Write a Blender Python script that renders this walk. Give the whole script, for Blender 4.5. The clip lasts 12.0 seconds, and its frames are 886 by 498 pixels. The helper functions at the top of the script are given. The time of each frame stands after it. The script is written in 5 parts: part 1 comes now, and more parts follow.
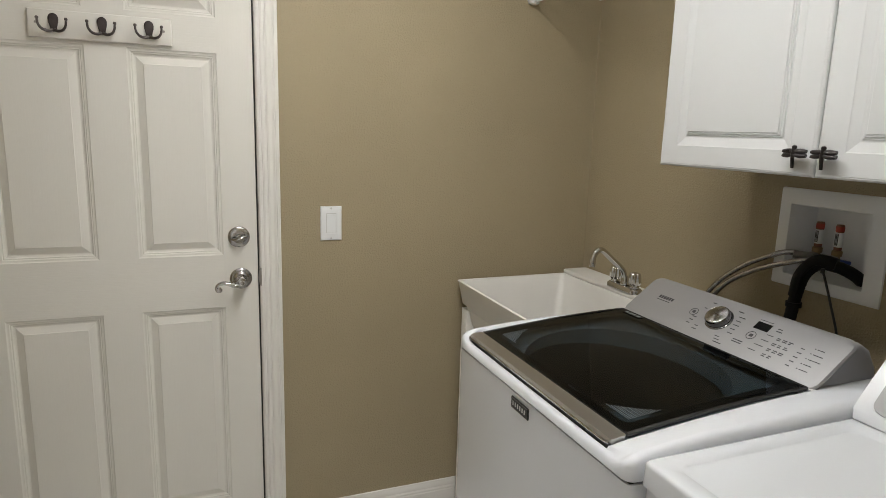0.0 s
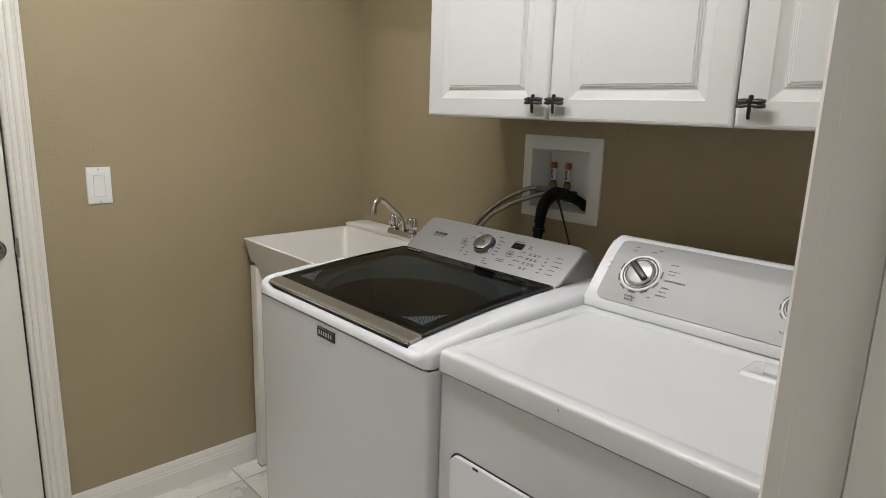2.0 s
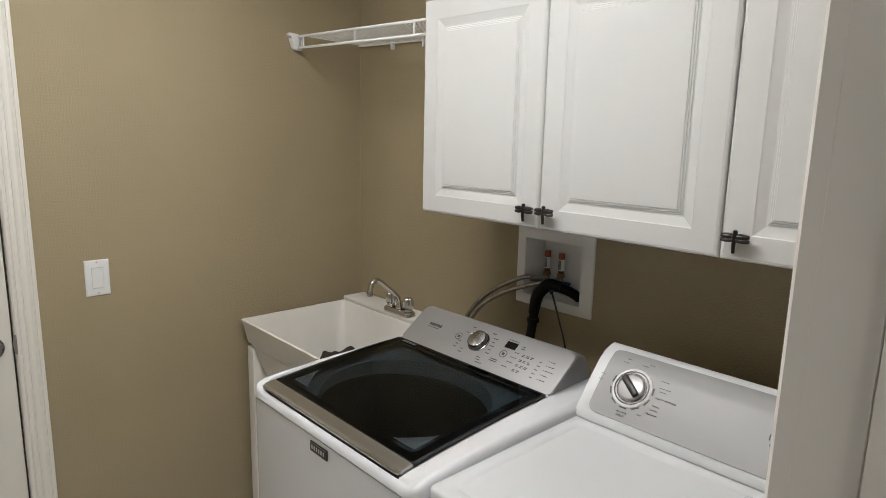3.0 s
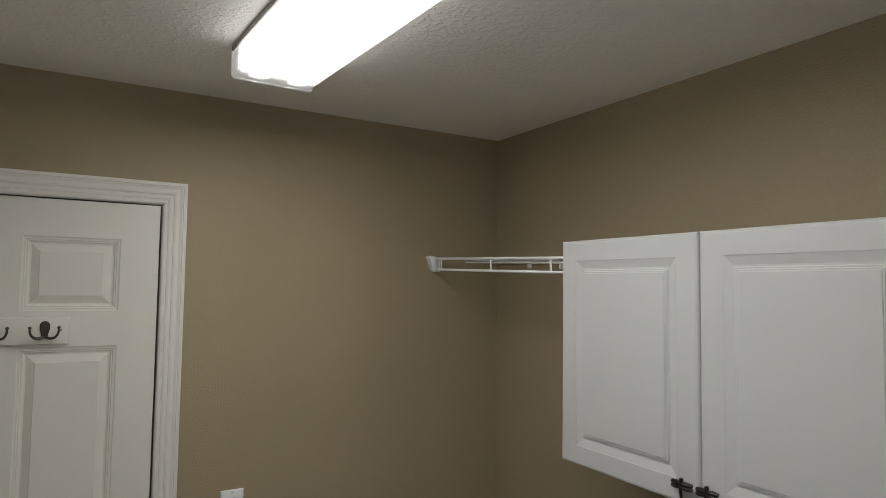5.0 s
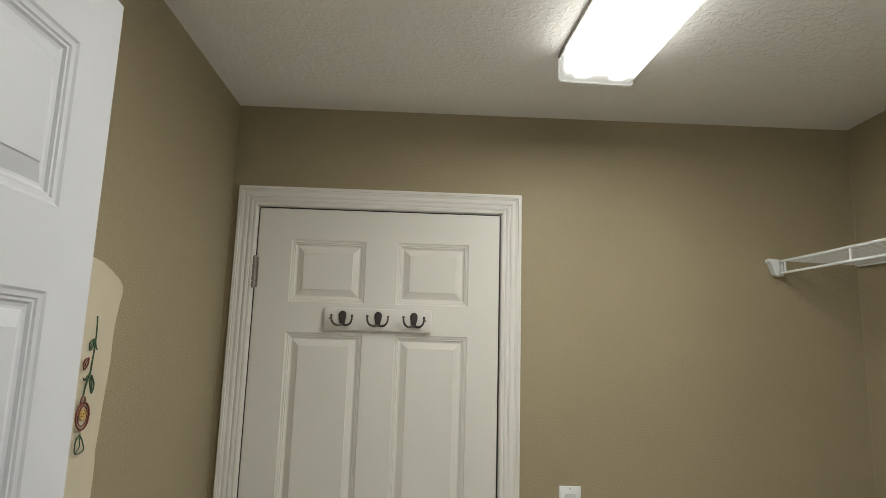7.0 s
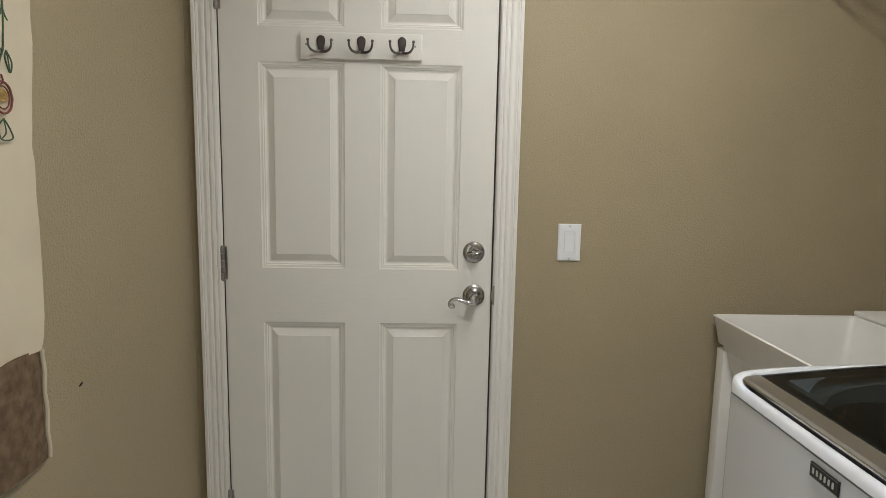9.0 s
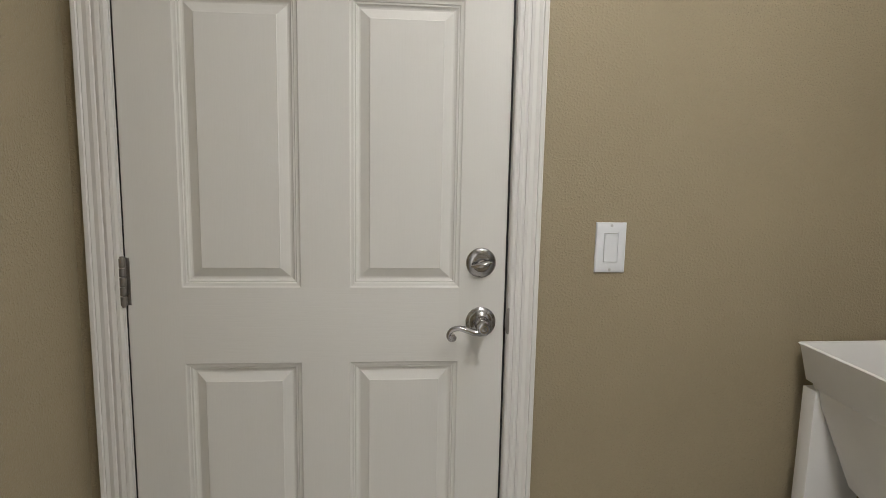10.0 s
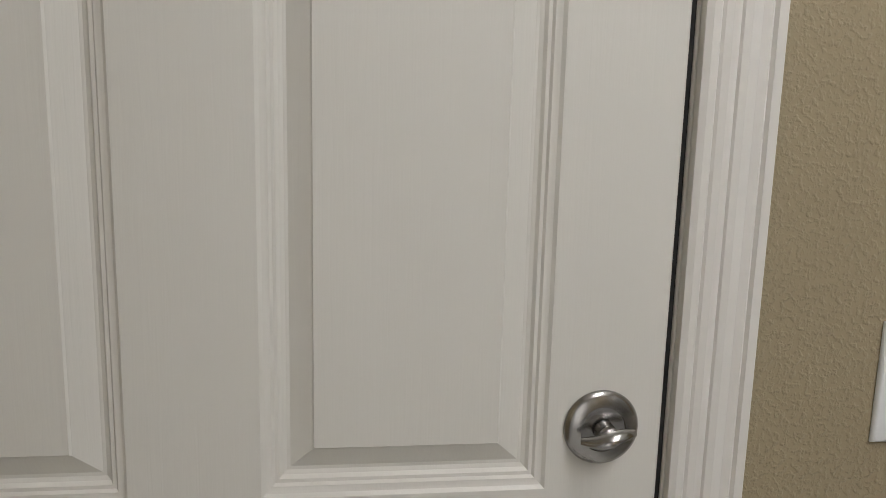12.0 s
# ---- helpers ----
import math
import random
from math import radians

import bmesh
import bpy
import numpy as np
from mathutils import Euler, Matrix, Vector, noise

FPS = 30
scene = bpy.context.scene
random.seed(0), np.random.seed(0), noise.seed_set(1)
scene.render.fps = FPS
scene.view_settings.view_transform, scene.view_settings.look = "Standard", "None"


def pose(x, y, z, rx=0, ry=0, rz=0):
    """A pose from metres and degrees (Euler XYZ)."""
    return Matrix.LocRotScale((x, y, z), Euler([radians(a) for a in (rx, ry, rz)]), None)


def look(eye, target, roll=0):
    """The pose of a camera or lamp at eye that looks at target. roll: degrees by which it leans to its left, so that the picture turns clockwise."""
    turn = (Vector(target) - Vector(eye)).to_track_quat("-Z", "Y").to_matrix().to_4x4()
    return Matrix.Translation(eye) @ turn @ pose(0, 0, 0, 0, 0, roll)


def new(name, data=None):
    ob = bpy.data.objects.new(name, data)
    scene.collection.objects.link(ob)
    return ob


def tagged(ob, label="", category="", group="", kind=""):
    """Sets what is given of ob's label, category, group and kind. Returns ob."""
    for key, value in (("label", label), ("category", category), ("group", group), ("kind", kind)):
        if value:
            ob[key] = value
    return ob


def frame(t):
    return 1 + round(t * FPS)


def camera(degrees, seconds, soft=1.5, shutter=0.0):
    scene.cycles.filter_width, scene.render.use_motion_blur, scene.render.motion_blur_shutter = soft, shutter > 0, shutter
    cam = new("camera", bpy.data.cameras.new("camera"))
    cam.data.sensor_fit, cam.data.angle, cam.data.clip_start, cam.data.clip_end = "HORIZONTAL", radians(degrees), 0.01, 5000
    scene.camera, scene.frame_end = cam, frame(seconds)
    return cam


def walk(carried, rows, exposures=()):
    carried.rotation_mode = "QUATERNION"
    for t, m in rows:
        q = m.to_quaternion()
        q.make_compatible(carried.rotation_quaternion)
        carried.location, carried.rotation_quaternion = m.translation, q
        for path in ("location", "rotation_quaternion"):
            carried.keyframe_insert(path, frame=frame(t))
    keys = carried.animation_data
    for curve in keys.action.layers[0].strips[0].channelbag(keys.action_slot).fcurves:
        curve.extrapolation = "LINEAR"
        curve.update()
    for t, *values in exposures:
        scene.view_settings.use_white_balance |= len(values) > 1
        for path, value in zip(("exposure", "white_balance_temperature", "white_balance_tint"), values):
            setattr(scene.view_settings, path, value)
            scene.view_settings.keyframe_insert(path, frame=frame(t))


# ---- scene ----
cam = camera(70.6, 12.0, soft=0.5)
PATH = [
    (0, (-0.183, -2.043, 1.427), (0.55, -0.22, 1.055), 1.7),
    (0.5, (-0.213, -2.053, 1.396), (0.698, -0.304, 1.063), 1.7),
    (1, (-0.243, -2.073, 1.318), (0.857, -0.433, 0.999), 1.9),
    (1.5, (-0.288, -2.113, 1.303), (0.982, -0.613, 0.933), 2.1),
    (2, (-0.306, -2.138, 1.373), (1.033, -0.716, 0.942), 1.8),
    (2.5, (-0.287, -2.132, 1.488), (1.073, -0.736, 1.043), 1.7),
    (3, (-0.27, -2.131, 1.584), (1.069, -0.69, 1.219), 1.3),
    (3.2, (-0.263, -2.134, 1.617), (1.057, -0.66, 1.324), 1.1),
    (4.8, (-0.208, -2.081, 1.801), (0.952, -0.453, 1.871), 0.5),
    (5, (-0.211, -2.054, 1.819), (0.795, -0.33, 1.934), 0.8),
    (5.3, (-0.192, -2.029, 1.835), (0.517, -0.17, 2.033), 1.4),
    (5.5, (-0.201, -2.023, 1.84), (0.302, -0.105, 2.101), 1.7),
    (6, (-0.2247, -2.0388, 1.8251), (-0.1125, -1.06, 1.9964), 2.33),
    (6.5, (-0.237, -2.064, 1.703), (-0.134, -0.104, 2.086), 1.9),
    (7, (-0.254, -2.082, 1.574), (-0.195, -0.11, 1.906), 1.7),
    (7.5, (-0.278, -2.089, 1.463), (-0.226, -0.093, 1.579), 1.5),
    (7.7, (-0.289, -2.096, 1.451), (-0.242, -0.097, 1.461), 1.4),
    (9.3, (-0.203, -1.772, 1.344), (-0.129, 0.202, 1.032), 0.8),
    (9.5, (-0.22, -1.672, 1.345), (-0.112, 0.297, 1.013), 1.2),
    (10, (-0.269, -1.353, 1.306), (-0.083, 0.617, 1.019), 1.1),
    (10.5, (-0.228, -1.073, 1.303), (0.034, 0.889, 1.019), 1.4),
    (11, (-0.217, -0.827, 1.303), (0.113, 1.128, 1.041), 1.7),
    (11.5, (-0.243, -0.631, 1.31), (0.059, 1.33, 1.06), 1.5),
    (12, (-0.2563, -0.4969, 1.3047), (-0.1403, 0.4862, 1.1635), 1.41),
]
EXPOSE = [(0.0, 0.12, 6560, 10), (1.5, 0.20, 6560, 11), (2.5, 0.14, 6580, 11), (3.2, 0.0, 6580, 11), (4.8, -0.76, 6500, 10), (5.0, -0.89, 6500, 10), (5.3, -1.11, 6500, 9), (5.5, -1.16, 6500, 9),
          (5.75, -0.98, 6500, 8), (6.0, -0.72, 6500, 8), (6.5, -0.59, 6600, 6), (6.8, -0.36, 6660, 5), (7.1, -0.16, 6660, 5), (7.5, -0.08, 6660, 6), (9.3, 0.03, 6480, 10), (10.5, -0.07, 6400, 12), (12.0, -0.18, 6400, 12)]
walk(cam, [(r[0], look(r[1], r[2], r[3])) for r in PATH], EXPOSE)

# ---- world: soft fill light, let in by an unseen opening added to the hall ----
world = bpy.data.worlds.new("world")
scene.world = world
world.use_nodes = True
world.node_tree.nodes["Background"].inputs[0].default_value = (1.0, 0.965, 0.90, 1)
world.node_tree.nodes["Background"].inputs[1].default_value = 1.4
TUBE_GLOW = 27.0

# ---- plan, metres ----
XL, XR = -0.909, 1.238          # side walls
YN = -2.041                     # room face of the wall with the entry
CEIL = 2.404
DW, DH = 0.812, 2.045           # far door leaf, right edge at x = 0
JX0, JX1 = -0.735, 0.052        # entry opening


# ---- materials ----
def mat(name, color, rough=0.5, metal=0.0, vary=0.05, vscale=3.0, grain=0.0, gscale=200.0, gdist=0.001,
        stretch=(1, 1, 1), coat=0.0, rvary=0.08, trans=0.0, glow=0.0, spec=0.5, lumps=None, per_object=0.0, ior=1.45, warp=0.0):
    m = bpy.data.materials.new(name)
    m.use_nodes = True
    nt = m.node_tree
    b = nt.nodes["Principled BSDF"]
    n = lambda kind: nt.nodes.new(kind)
    co = n("ShaderNodeTexCoord")
    mp = n("ShaderNodeMapping")
    mp.inputs["Scale"].default_value = stretch
    nt.links.new(co.outputs["Object"], mp.inputs[0])
    big = n("ShaderNodeTexNoise")
    big.inputs["Scale"].default_value, big.inputs["Detail"].default_value = vscale, 5
    nt.links.new(mp.outputs[0], big.inputs["Vector"])
    ramp = n("ShaderNodeMapRange")
    ramp.inputs["From Min"].default_value, ramp.inputs["From Max"].default_value = 0.3, 0.7
    ramp.inputs["To Min"].default_value, ramp.inputs["To Max"].default_value = 1 - vary, 1 + vary
    nt.links.new(big.outputs[0], ramp.inputs[0])
    mul = n("ShaderNodeVectorMath")
    mul.operation = "SCALE"
    mul.inputs[0].default_value = color
    nt.links.new(ramp.outputs[0], mul.inputs["Scale"])
    out = mul.outputs[0]
    if per_object:
        info, r2, m2 = n("ShaderNodeObjectInfo"), n("ShaderNodeMapRange"), n("ShaderNodeVectorMath")
        r2.inputs["To Min"].default_value, r2.inputs["To Max"].default_value = 1 - per_object, 1 + per_object
        m2.operation = "SCALE"
        nt.links.new(info.outputs["Random"], r2.inputs[0])
        nt.links.new(out, m2.inputs[0])
        nt.links.new(r2.outputs[0], m2.inputs["Scale"])
        out = m2.outputs[0]
    nt.links.new(out, b.inputs["Base Color"])
    rr = n("ShaderNodeMapRange")
    rr.inputs["To Min"].default_value, rr.inputs["To Max"].default_value = max(0.01, rough - rvary), min(1, rough + rvary)
    nt.links.new(big.outputs[0], rr.inputs[0])
    nt.links.new(rr.outputs[0], b.inputs["Roughness"])
    b.inputs["Metallic"].default_value = metal
    b.inputs["Specular IOR Level"].default_value = spec
    b.inputs["IOR"].default_value = ior
    b.inputs["Coat Weight"].default_value = coat
    b.inputs["Coat Roughness"].default_value = 0.12
    b.inputs["Transmission Weight"].default_value = trans
    if glow:
        b.inputs["Emission Color"].default_value = (1.0, 0.99, 0.97, 1)
        b.inputs["Emission Strength"].default_value = glow
    last = None
    if grain:
        fine = n("ShaderNodeTexNoise")
        fine.inputs["Scale"].default_value, fine.inputs["Detail"].default_value = gscale, 3
        fine.inputs["Distortion"].default_value = warp
        nt.links.new(mp.outputs[0], fine.inputs["Vector"])
        last = n("ShaderNodeBump")
        last.inputs["Strength"].default_value, last.inputs["Distance"].default_value = grain, gdist
        nt.links.new(fine.outputs[0], last.inputs["Height"])
    if lumps:  # plaster daubs: scale, lower edge, upper edge, height
        t = n("ShaderNodeTexNoise")
        t.inputs["Scale"].default_value, t.inputs["Detail"].default_value = lumps[0], 2.5
        t.inputs["Distortion"].default_value = lumps[4] if len(lumps) > 4 else 0.6
        e = n("ShaderNodeMapRange")
        e.interpolation_type = "SMOOTHSTEP"
        e.inputs["From Min"].default_value, e.inputs["From Max"].default_value = lumps[1], lumps[2]
        bp = n("ShaderNodeBump")
        bp.inputs["Strength"].default_value, bp.inputs["Distance"].default_value = 1.0, lumps[3]
        nt.links.new(mp.outputs[0], t.inputs["Vector"])
        nt.links.new(t.outputs[0], e.inputs[0])
        nt.links.new(e.outputs[0], bp.inputs["Height"])
        if last:
            nt.links.new(last.outputs[0], bp.inputs["Normal"])
        last = bp
    if last:
        nt.links.new(last.outputs[0], b.inputs["Normal"])
    return m


WALL = mat("tan_wall_paint", (0.349, 0.292, 0.189), 0.5, vary=0.045, vscale=2.2, grain=0.2, gscale=420, gdist=0.0006,
           lumps=(190, 0.44, 0.70, 0.0009, 0.2), spec=0.35)
CEILING = mat("white_knockdown_plaster", (0.87, 0.85, 0.82), 0.8, vary=0.02, grain=0.3, gscale=300, gdist=0.0006,
              lumps=(60, 0.44, 0.64, 0.0012), spec=0.2)
DOORP = mat("warm_white_door_paint", (0.700, 0.684, 0.638), 0.42, vary=0.02, grain=0.26, gscale=190, gdist=0.0005,
            stretch=(1.2, 1.2, 0.045), spec=0.4, warp=1.2)
DOORH = mat("warm_white_door_paint_rail", (0.700, 0.684, 0.638), 0.42, vary=0.02, grain=0.5, gscale=190, gdist=0.0006,
            stretch=(0.045, 1.2, 1.2), spec=0.4, warp=1.2)
DOOR2 = mat("cool_white_door_paint", (0.655, 0.66, 0.70), 0.40, vary=0.02, grain=0.16, gscale=190, gdist=0.0005,
            stretch=(1.6, 1.6, 0.045), spec=0.4)
TRIM = mat("white_trim_paint", (0.735, 0.717, 0.68), 0.38, vary=0.025, grain=0.1, gscale=90, gdist=0.0005, stretch=(1, 1, 0.2))
FOIL = mat("white_cabinet_foil", (0.55, 0.56, 0.56), 0.36, vary=0.015, grain=0.04, gscale=60, gdist=0.0006)
ENAMEL = mat("white_enamel", (0.69, 0.71, 0.745), 0.22, vary=0.012, coat=0.35, grain=0.03, gscale=45, gdist=0.0006, rvary=0.05)
ENAMEL_D = mat("white_dryer_enamel", (0.645, 0.665, 0.69), 0.25, vary=0.02, coat=0.3, grain=0.04, gscale=35, gdist=0.0008, rvary=0.06)
PLASTIC = mat("white_plastic", (0.775, 0.79, 0.80), 0.35, vary=0.015)
SINKM = mat("white_polypropylene", (0.74, 0.725, 0.69), 0.42, vary=0.04, vscale=6, grain=0.08, gscale=150, gdist=0.0005)
SILVER = mat("silver_satin_panel", (0.325, 0.325, 0.33), 0.42, metal=0.5, vary=0.015, rvary=0.04)
SILVER_D = mat("silver_satin_dryer_panel", (0.30, 0.30, 0.303), 0.52, metal=0.25, vary=0.015, rvary=0.03)
STEEL = mat("brushed_stainless", (0.52, 0.515, 0.50), 0.33, metal=1, vary=0.05, grain=0.12, gscale=260, gdist=0.0003, stretch=(8, 0.3, 1))
NICKEL = mat("satin_nickel", (0.40, 0.39, 0.38), 0.22, metal=1, vary=0.04, grain=0.1, gscale=300, gdist=0.0002, stretch=(0.3, 1, 4))
CHROME = mat("polished_chrome", (0.62, 0.62, 0.62), 0.09, metal=1, vary=0.05, rvary=0.03)
SPUN = mat("spun_aluminium", (0.46, 0.46, 0.47), 0.24, metal=1.0, vary=0.03, vscale=30)
axis = SPUN.node_tree.nodes.new("ShaderNodeTangent")
axis.direction_type, axis.axis = "RADIAL", "Z"
SPUN.node_tree.nodes["Principled BSDF"].inputs["Anisotropic"].default_value = 0.85
SPUN.node_tree.links.new(axis.outputs[0], SPUN.node_tree.nodes["Principled BSDF"].inputs["Tangent"])
DIALM = mat("pale_dial_metal", (0.60, 0.60, 0.61), 0.42, metal=0.5, vary=0.04, vscale=30)
# Knob side is coloured dark to imitate the dark reflections in its chrome.
KNOBSIDE = mat("darkened_turned_edge", (0.20, 0.20, 0.205), 0.18, metal=1.0, vary=0.1, vscale=60)
DOTS = mat("blue_grey_dots", (0.10, 0.125, 0.14), 0.3, vary=0.05)
HINGE = mat("dull_steel_hinge", (0.34, 0.32, 0.30), 0.38, metal=1, vary=0.15, vscale=40)
IRON = mat("dark_bronze", (0.020, 0.017, 0.016), 0.30, metal=0.4, vary=0.2, vscale=60)
PEWTER = mat("aged_pewter", (0.13, 0.115, 0.11), 0.36, metal=0.9, vary=0.15, vscale=50)
GLASSD = mat("smoked_lid_glass", (0.070, 0.085, 0.093), 0.01, vary=0.0, trans=1.0, rvary=0.0, ior=1.19)
LIDRIM = mat("black_lid_rim", (0.02, 0.02, 0.02), 0.2, vary=0.1)
TUBD = mat("grey_tub_plastic", (0.31, 0.37, 0.40), 0.5, vary=0.05)
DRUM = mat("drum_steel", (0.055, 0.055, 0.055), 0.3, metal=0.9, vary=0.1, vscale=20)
BLACK = mat("black_plastic", (0.018, 0.018, 0.018), 0.33, vary=0.1)
RUBBER = mat("black_corrugated_hose", (0.007, 0.007, 0.007), 0.55, spec=0.2, vary=0.15, vscale=30)
BRONZE = mat("dark_bronze_hook_plate", (0.045, 0.034, 0.032), 0.45, metal=0.35, vary=0.15, vscale=50)
BRAID = mat("braided_steel_hose", (0.42, 0.41, 0.39), 0.20, metal=1.0, vary=0.12, vscale=120, grain=0.8, gscale=420, gdist=0.0012)
COPPER = mat("copper", (0.20, 0.10, 0.065), 0.3, metal=1, vary=0.1, vscale=50)
BRASS = mat("brass_valve", (0.30, 0.22, 0.12), 0.35, metal=1, vary=0.1, vscale=50)
RED = mat("red_print", (0.32, 0.035, 0.02), 0.45, vary=0.05)
BLUE = mat("blue_handle", (0.02, 0.05, 0.22), 0.4, vary=0.05)
PRINT = mat("dark_grey_print", (0.045, 0.045, 0.05), 0.5, vary=0.02)
PALE = mat("pale_grey_print", (0.55, 0.55, 0.54), 0.45, vary=0.02)
LCD = mat("black_display", (0.006, 0.006, 0.007), 0.12, vary=0.0)
CLOTH = mat("cream_cotton", (0.62, 0.55, 0.42), 0.85, vary=0.05, vscale=8, grain=0.5, gscale=700, gdist=0.0005, spec=0.2)
HEM = mat("brown_woven_band", (0.16, 0.11, 0.07), 0.85, vary=0.35, vscale=45, grain=0.6, gscale=500, gdist=0.001, spec=0.2)
GREEN = mat("green_thread", (0.05, 0.10, 0.05), 0.7, vary=0.2, vscale=80)
ROSE = mat("dark_red_thread", (0.19, 0.055, 0.042), 0.7, vary=0.2, vscale=80)
GOLDT = mat("ochre_thread", (0.50, 0.33, 0.10), 0.7, vary=0.2, vscale=80)
BROWN = mat("dark_brown_towel", (0.045, 0.034, 0.028), 0.9, vary=0.3, vscale=40, grain=1.0, gscale=260, gdist=0.003, spec=0.15)
TILE = mat("pale_floor_tile", (0.75, 0.745, 0.72), 0.28, vary=0.035, vscale=5, per_object=0.02, grain=0.05, gscale=60, gdist=0.0006)
GROUT = mat("grey_grout", (0.36, 0.35, 0.325), 0.85, vary=0.08, vscale=25, grain=0.5, gscale=500, gdist=0.001)
LX0, LX1, LY0, LY1 = 0.098, 0.310, -1.69, -0.459      # ceiling light


def lens_mat(name, color, glow, tube=0.0):
    """Acrylic lit from behind: dim towards its two ends, brightest below the two tubes."""
    m = mat(name, color, 0.35, vary=0.0, glow=1.0)
    nt = m.node_tree

    def calc(op, a, b=0.0):
        k = nt.nodes.new("ShaderNodeMath")
        k.operation = op
        for i, v in enumerate((a, b)):
            if isinstance(v, float):
                k.inputs[i].default_value = v
            else:
                nt.links.new(v, k.inputs[i])
        return k.outputs[0]
    xyz = nt.nodes.new("ShaderNodeSeparateXYZ")
    nt.links.new(nt.nodes.new("ShaderNodeTexCoord").outputs["Object"], xyz.inputs[0])
    end = calc("SUBTRACT", (LY1 - LY0) / 2, calc("ABSOLUTE", calc("SUBTRACT", xyz.outputs[1], (LY0 + LY1) / 2)))
    fade = calc("POWER", calc("MINIMUM", calc("MAXIMUM", calc("DIVIDE", calc("SUBTRACT", end, 0.008), 0.052), 0.0), 1.0), 4.0)
    total = None
    for c in (0.155, 0.253):
        u = calc("DIVIDE", calc("SUBTRACT", xyz.outputs[0], c), 0.028)
        one = calc("POWER", calc("MAXIMUM", calc("SUBTRACT", 1.0, calc("MULTIPLY", u, u)), 0.0), 2.0)
        total = one if total is None else calc("ADD", total, one)
    power = calc("ADD", calc("MULTIPLY", total, tube), glow)
    nt.links.new(calc("ADD", calc("MULTIPLY", power, fade), 0.38), nt.nodes["Principled BSDF"].inputs["Emission Strength"])
    return m


LENS = lens_mat("glowing_acrylic_lens", (0.80, 0.83, 0.84), TUBE_GLOW * 0.07, TUBE_GLOW * 3.15)
LENS_SIDE = lens_mat("dim_acrylic_lens_side", (0.80, 0.83, 0.84), TUBE_GLOW * 0.17)
LENS_UPPER = lens_mat("dim_acrylic_lens_upper_side", (0.80, 0.83, 0.84), TUBE_GLOW * 0.13)
# Opaque cap; its faint emission stands in for lamp light passing through.
LAMPCAP = mat("lamp_cap_added_glow", (0.86, 0.87, 0.87), 0.35, vary=0.02, glow=0.22)
HALLP = mat("hall_wall_paint", (0.36, 0.31, 0.22), 0.6, vary=0.03, grain=0.2, gscale=300, gdist=0.0006, lumps=(105, 0.42, 0.66, 0.001))

# ---- building helpers ----
BASE = {}


def thing(name, base, label="", category="", group="", kind=""):
    e = new(name)
    e.empty_display_size = 0.05
    e.location = base
    BASE[e.name] = Vector(base)
    return tagged(e, label, category, group, kind)


def finish(name, bm, material, angle=38):
    bmesh.ops.recalc_face_normals(bm, faces=bm.faces)
    me = bpy.data.meshes.new(name)
    bm.to_mesh(me)
    bm.free()
    me.materials.append(material)
    me.polygons.foreach_set("use_smooth", [True] * len(me.polygons))
    me.set_sharp_from_angle(angle=radians(angle))
    return me


def part(name, bm, material, parent, label="", angle=38):
    ob = new(name, finish(name, bm, material, angle))
    ob.parent = parent
    if parent.name in BASE:
        ob.matrix_parent_inverse = Matrix.Translation(-BASE[parent.name])
    return tagged(ob, label)


def solo(name, bm, material, label="", category="", group="", kind="", angle=38):
    return tagged(new(name, finish(name, bm, material, angle)), label, category, group, kind)


def B():
    return bmesh.new()


def box(bm, x0, x1, y0, y1, z0, z1, bev=0.0, seg=2, only=None):
    vs = bmesh.ops.create_cube(bm, size=1)["verts"]
    for v in vs:
        v.co = Vector((x1 if v.co.x > 0 else x0, y1 if v.co.y > 0 else y0, z1 if v.co.z > 0 else z0))
    if bev:
        es = list({e for v in vs for e in v.link_edges})
        if only:
            es = [e for e in es if only(e.verts[0].co, e.verts[1].co)]
        bmesh.ops.bevel(bm, geom=es, offset=bev, segments=seg, profile=0.5, affect="EDGES")
    return bm


def prism(bm, poly, axis, a0, a1, bev=0.0, seg=2):
    """Extrude a polygon of (u, v) along an axis: x -> (y, z), y -> (x, z), z -> (x, y)."""
    def at(u, v, a):
        return {"x": (a, u, v), "y": (u, a, v), "z": (u, v, a)}[axis]
    lo = [bm.verts.new(at(u, v, a0)) for u, v in poly]
    hi = [bm.verts.new(at(u, v, a1)) for u, v in poly]
    k = len(poly)
    fs = [bm.faces.new(lo), bm.faces.new(hi[::-1])]
    fs += [bm.faces.new((lo[i], hi[i], hi[(i + 1) % k], lo[(i + 1) % k])) for i in range(k)]
    if bev:
        es = list({e for f in fs[:2] for e in f.edges})
        bmesh.ops.bevel(bm, geom=es, offset=bev, segments=seg, profile=0.5, affect="EDGES")
    return bm


def lathe(bm, prof, m=Matrix(), seg=24):
    """Turn (radius, height) pairs round z, then place with m."""
    rings = []
    for r, h in prof:
        if r < 1e-6:
            rings.append([bm.verts.new(m @ Vector((0, 0, h)))])
        else:
            rings.append([bm.verts.new(m @ Vector((r * math.cos(2 * math.pi * i / seg), r * math.sin(2 * math.pi * i / seg), h))) for i in range(seg)])
    for a, b in zip(rings, rings[1:]):
        for i in range(seg):
            j = (i + 1) % seg
            if len(a) == 1 and len(b) == 1:
                continue
            if len(a) == 1:
                bm.faces.new((a[0], b[i], b[j]))
            elif len(b) == 1:
                bm.faces.new((a[i], a[j], b[0]))
            else:
                bm.faces.new((a[i], a[j], b[j], b[i]))
    return bm


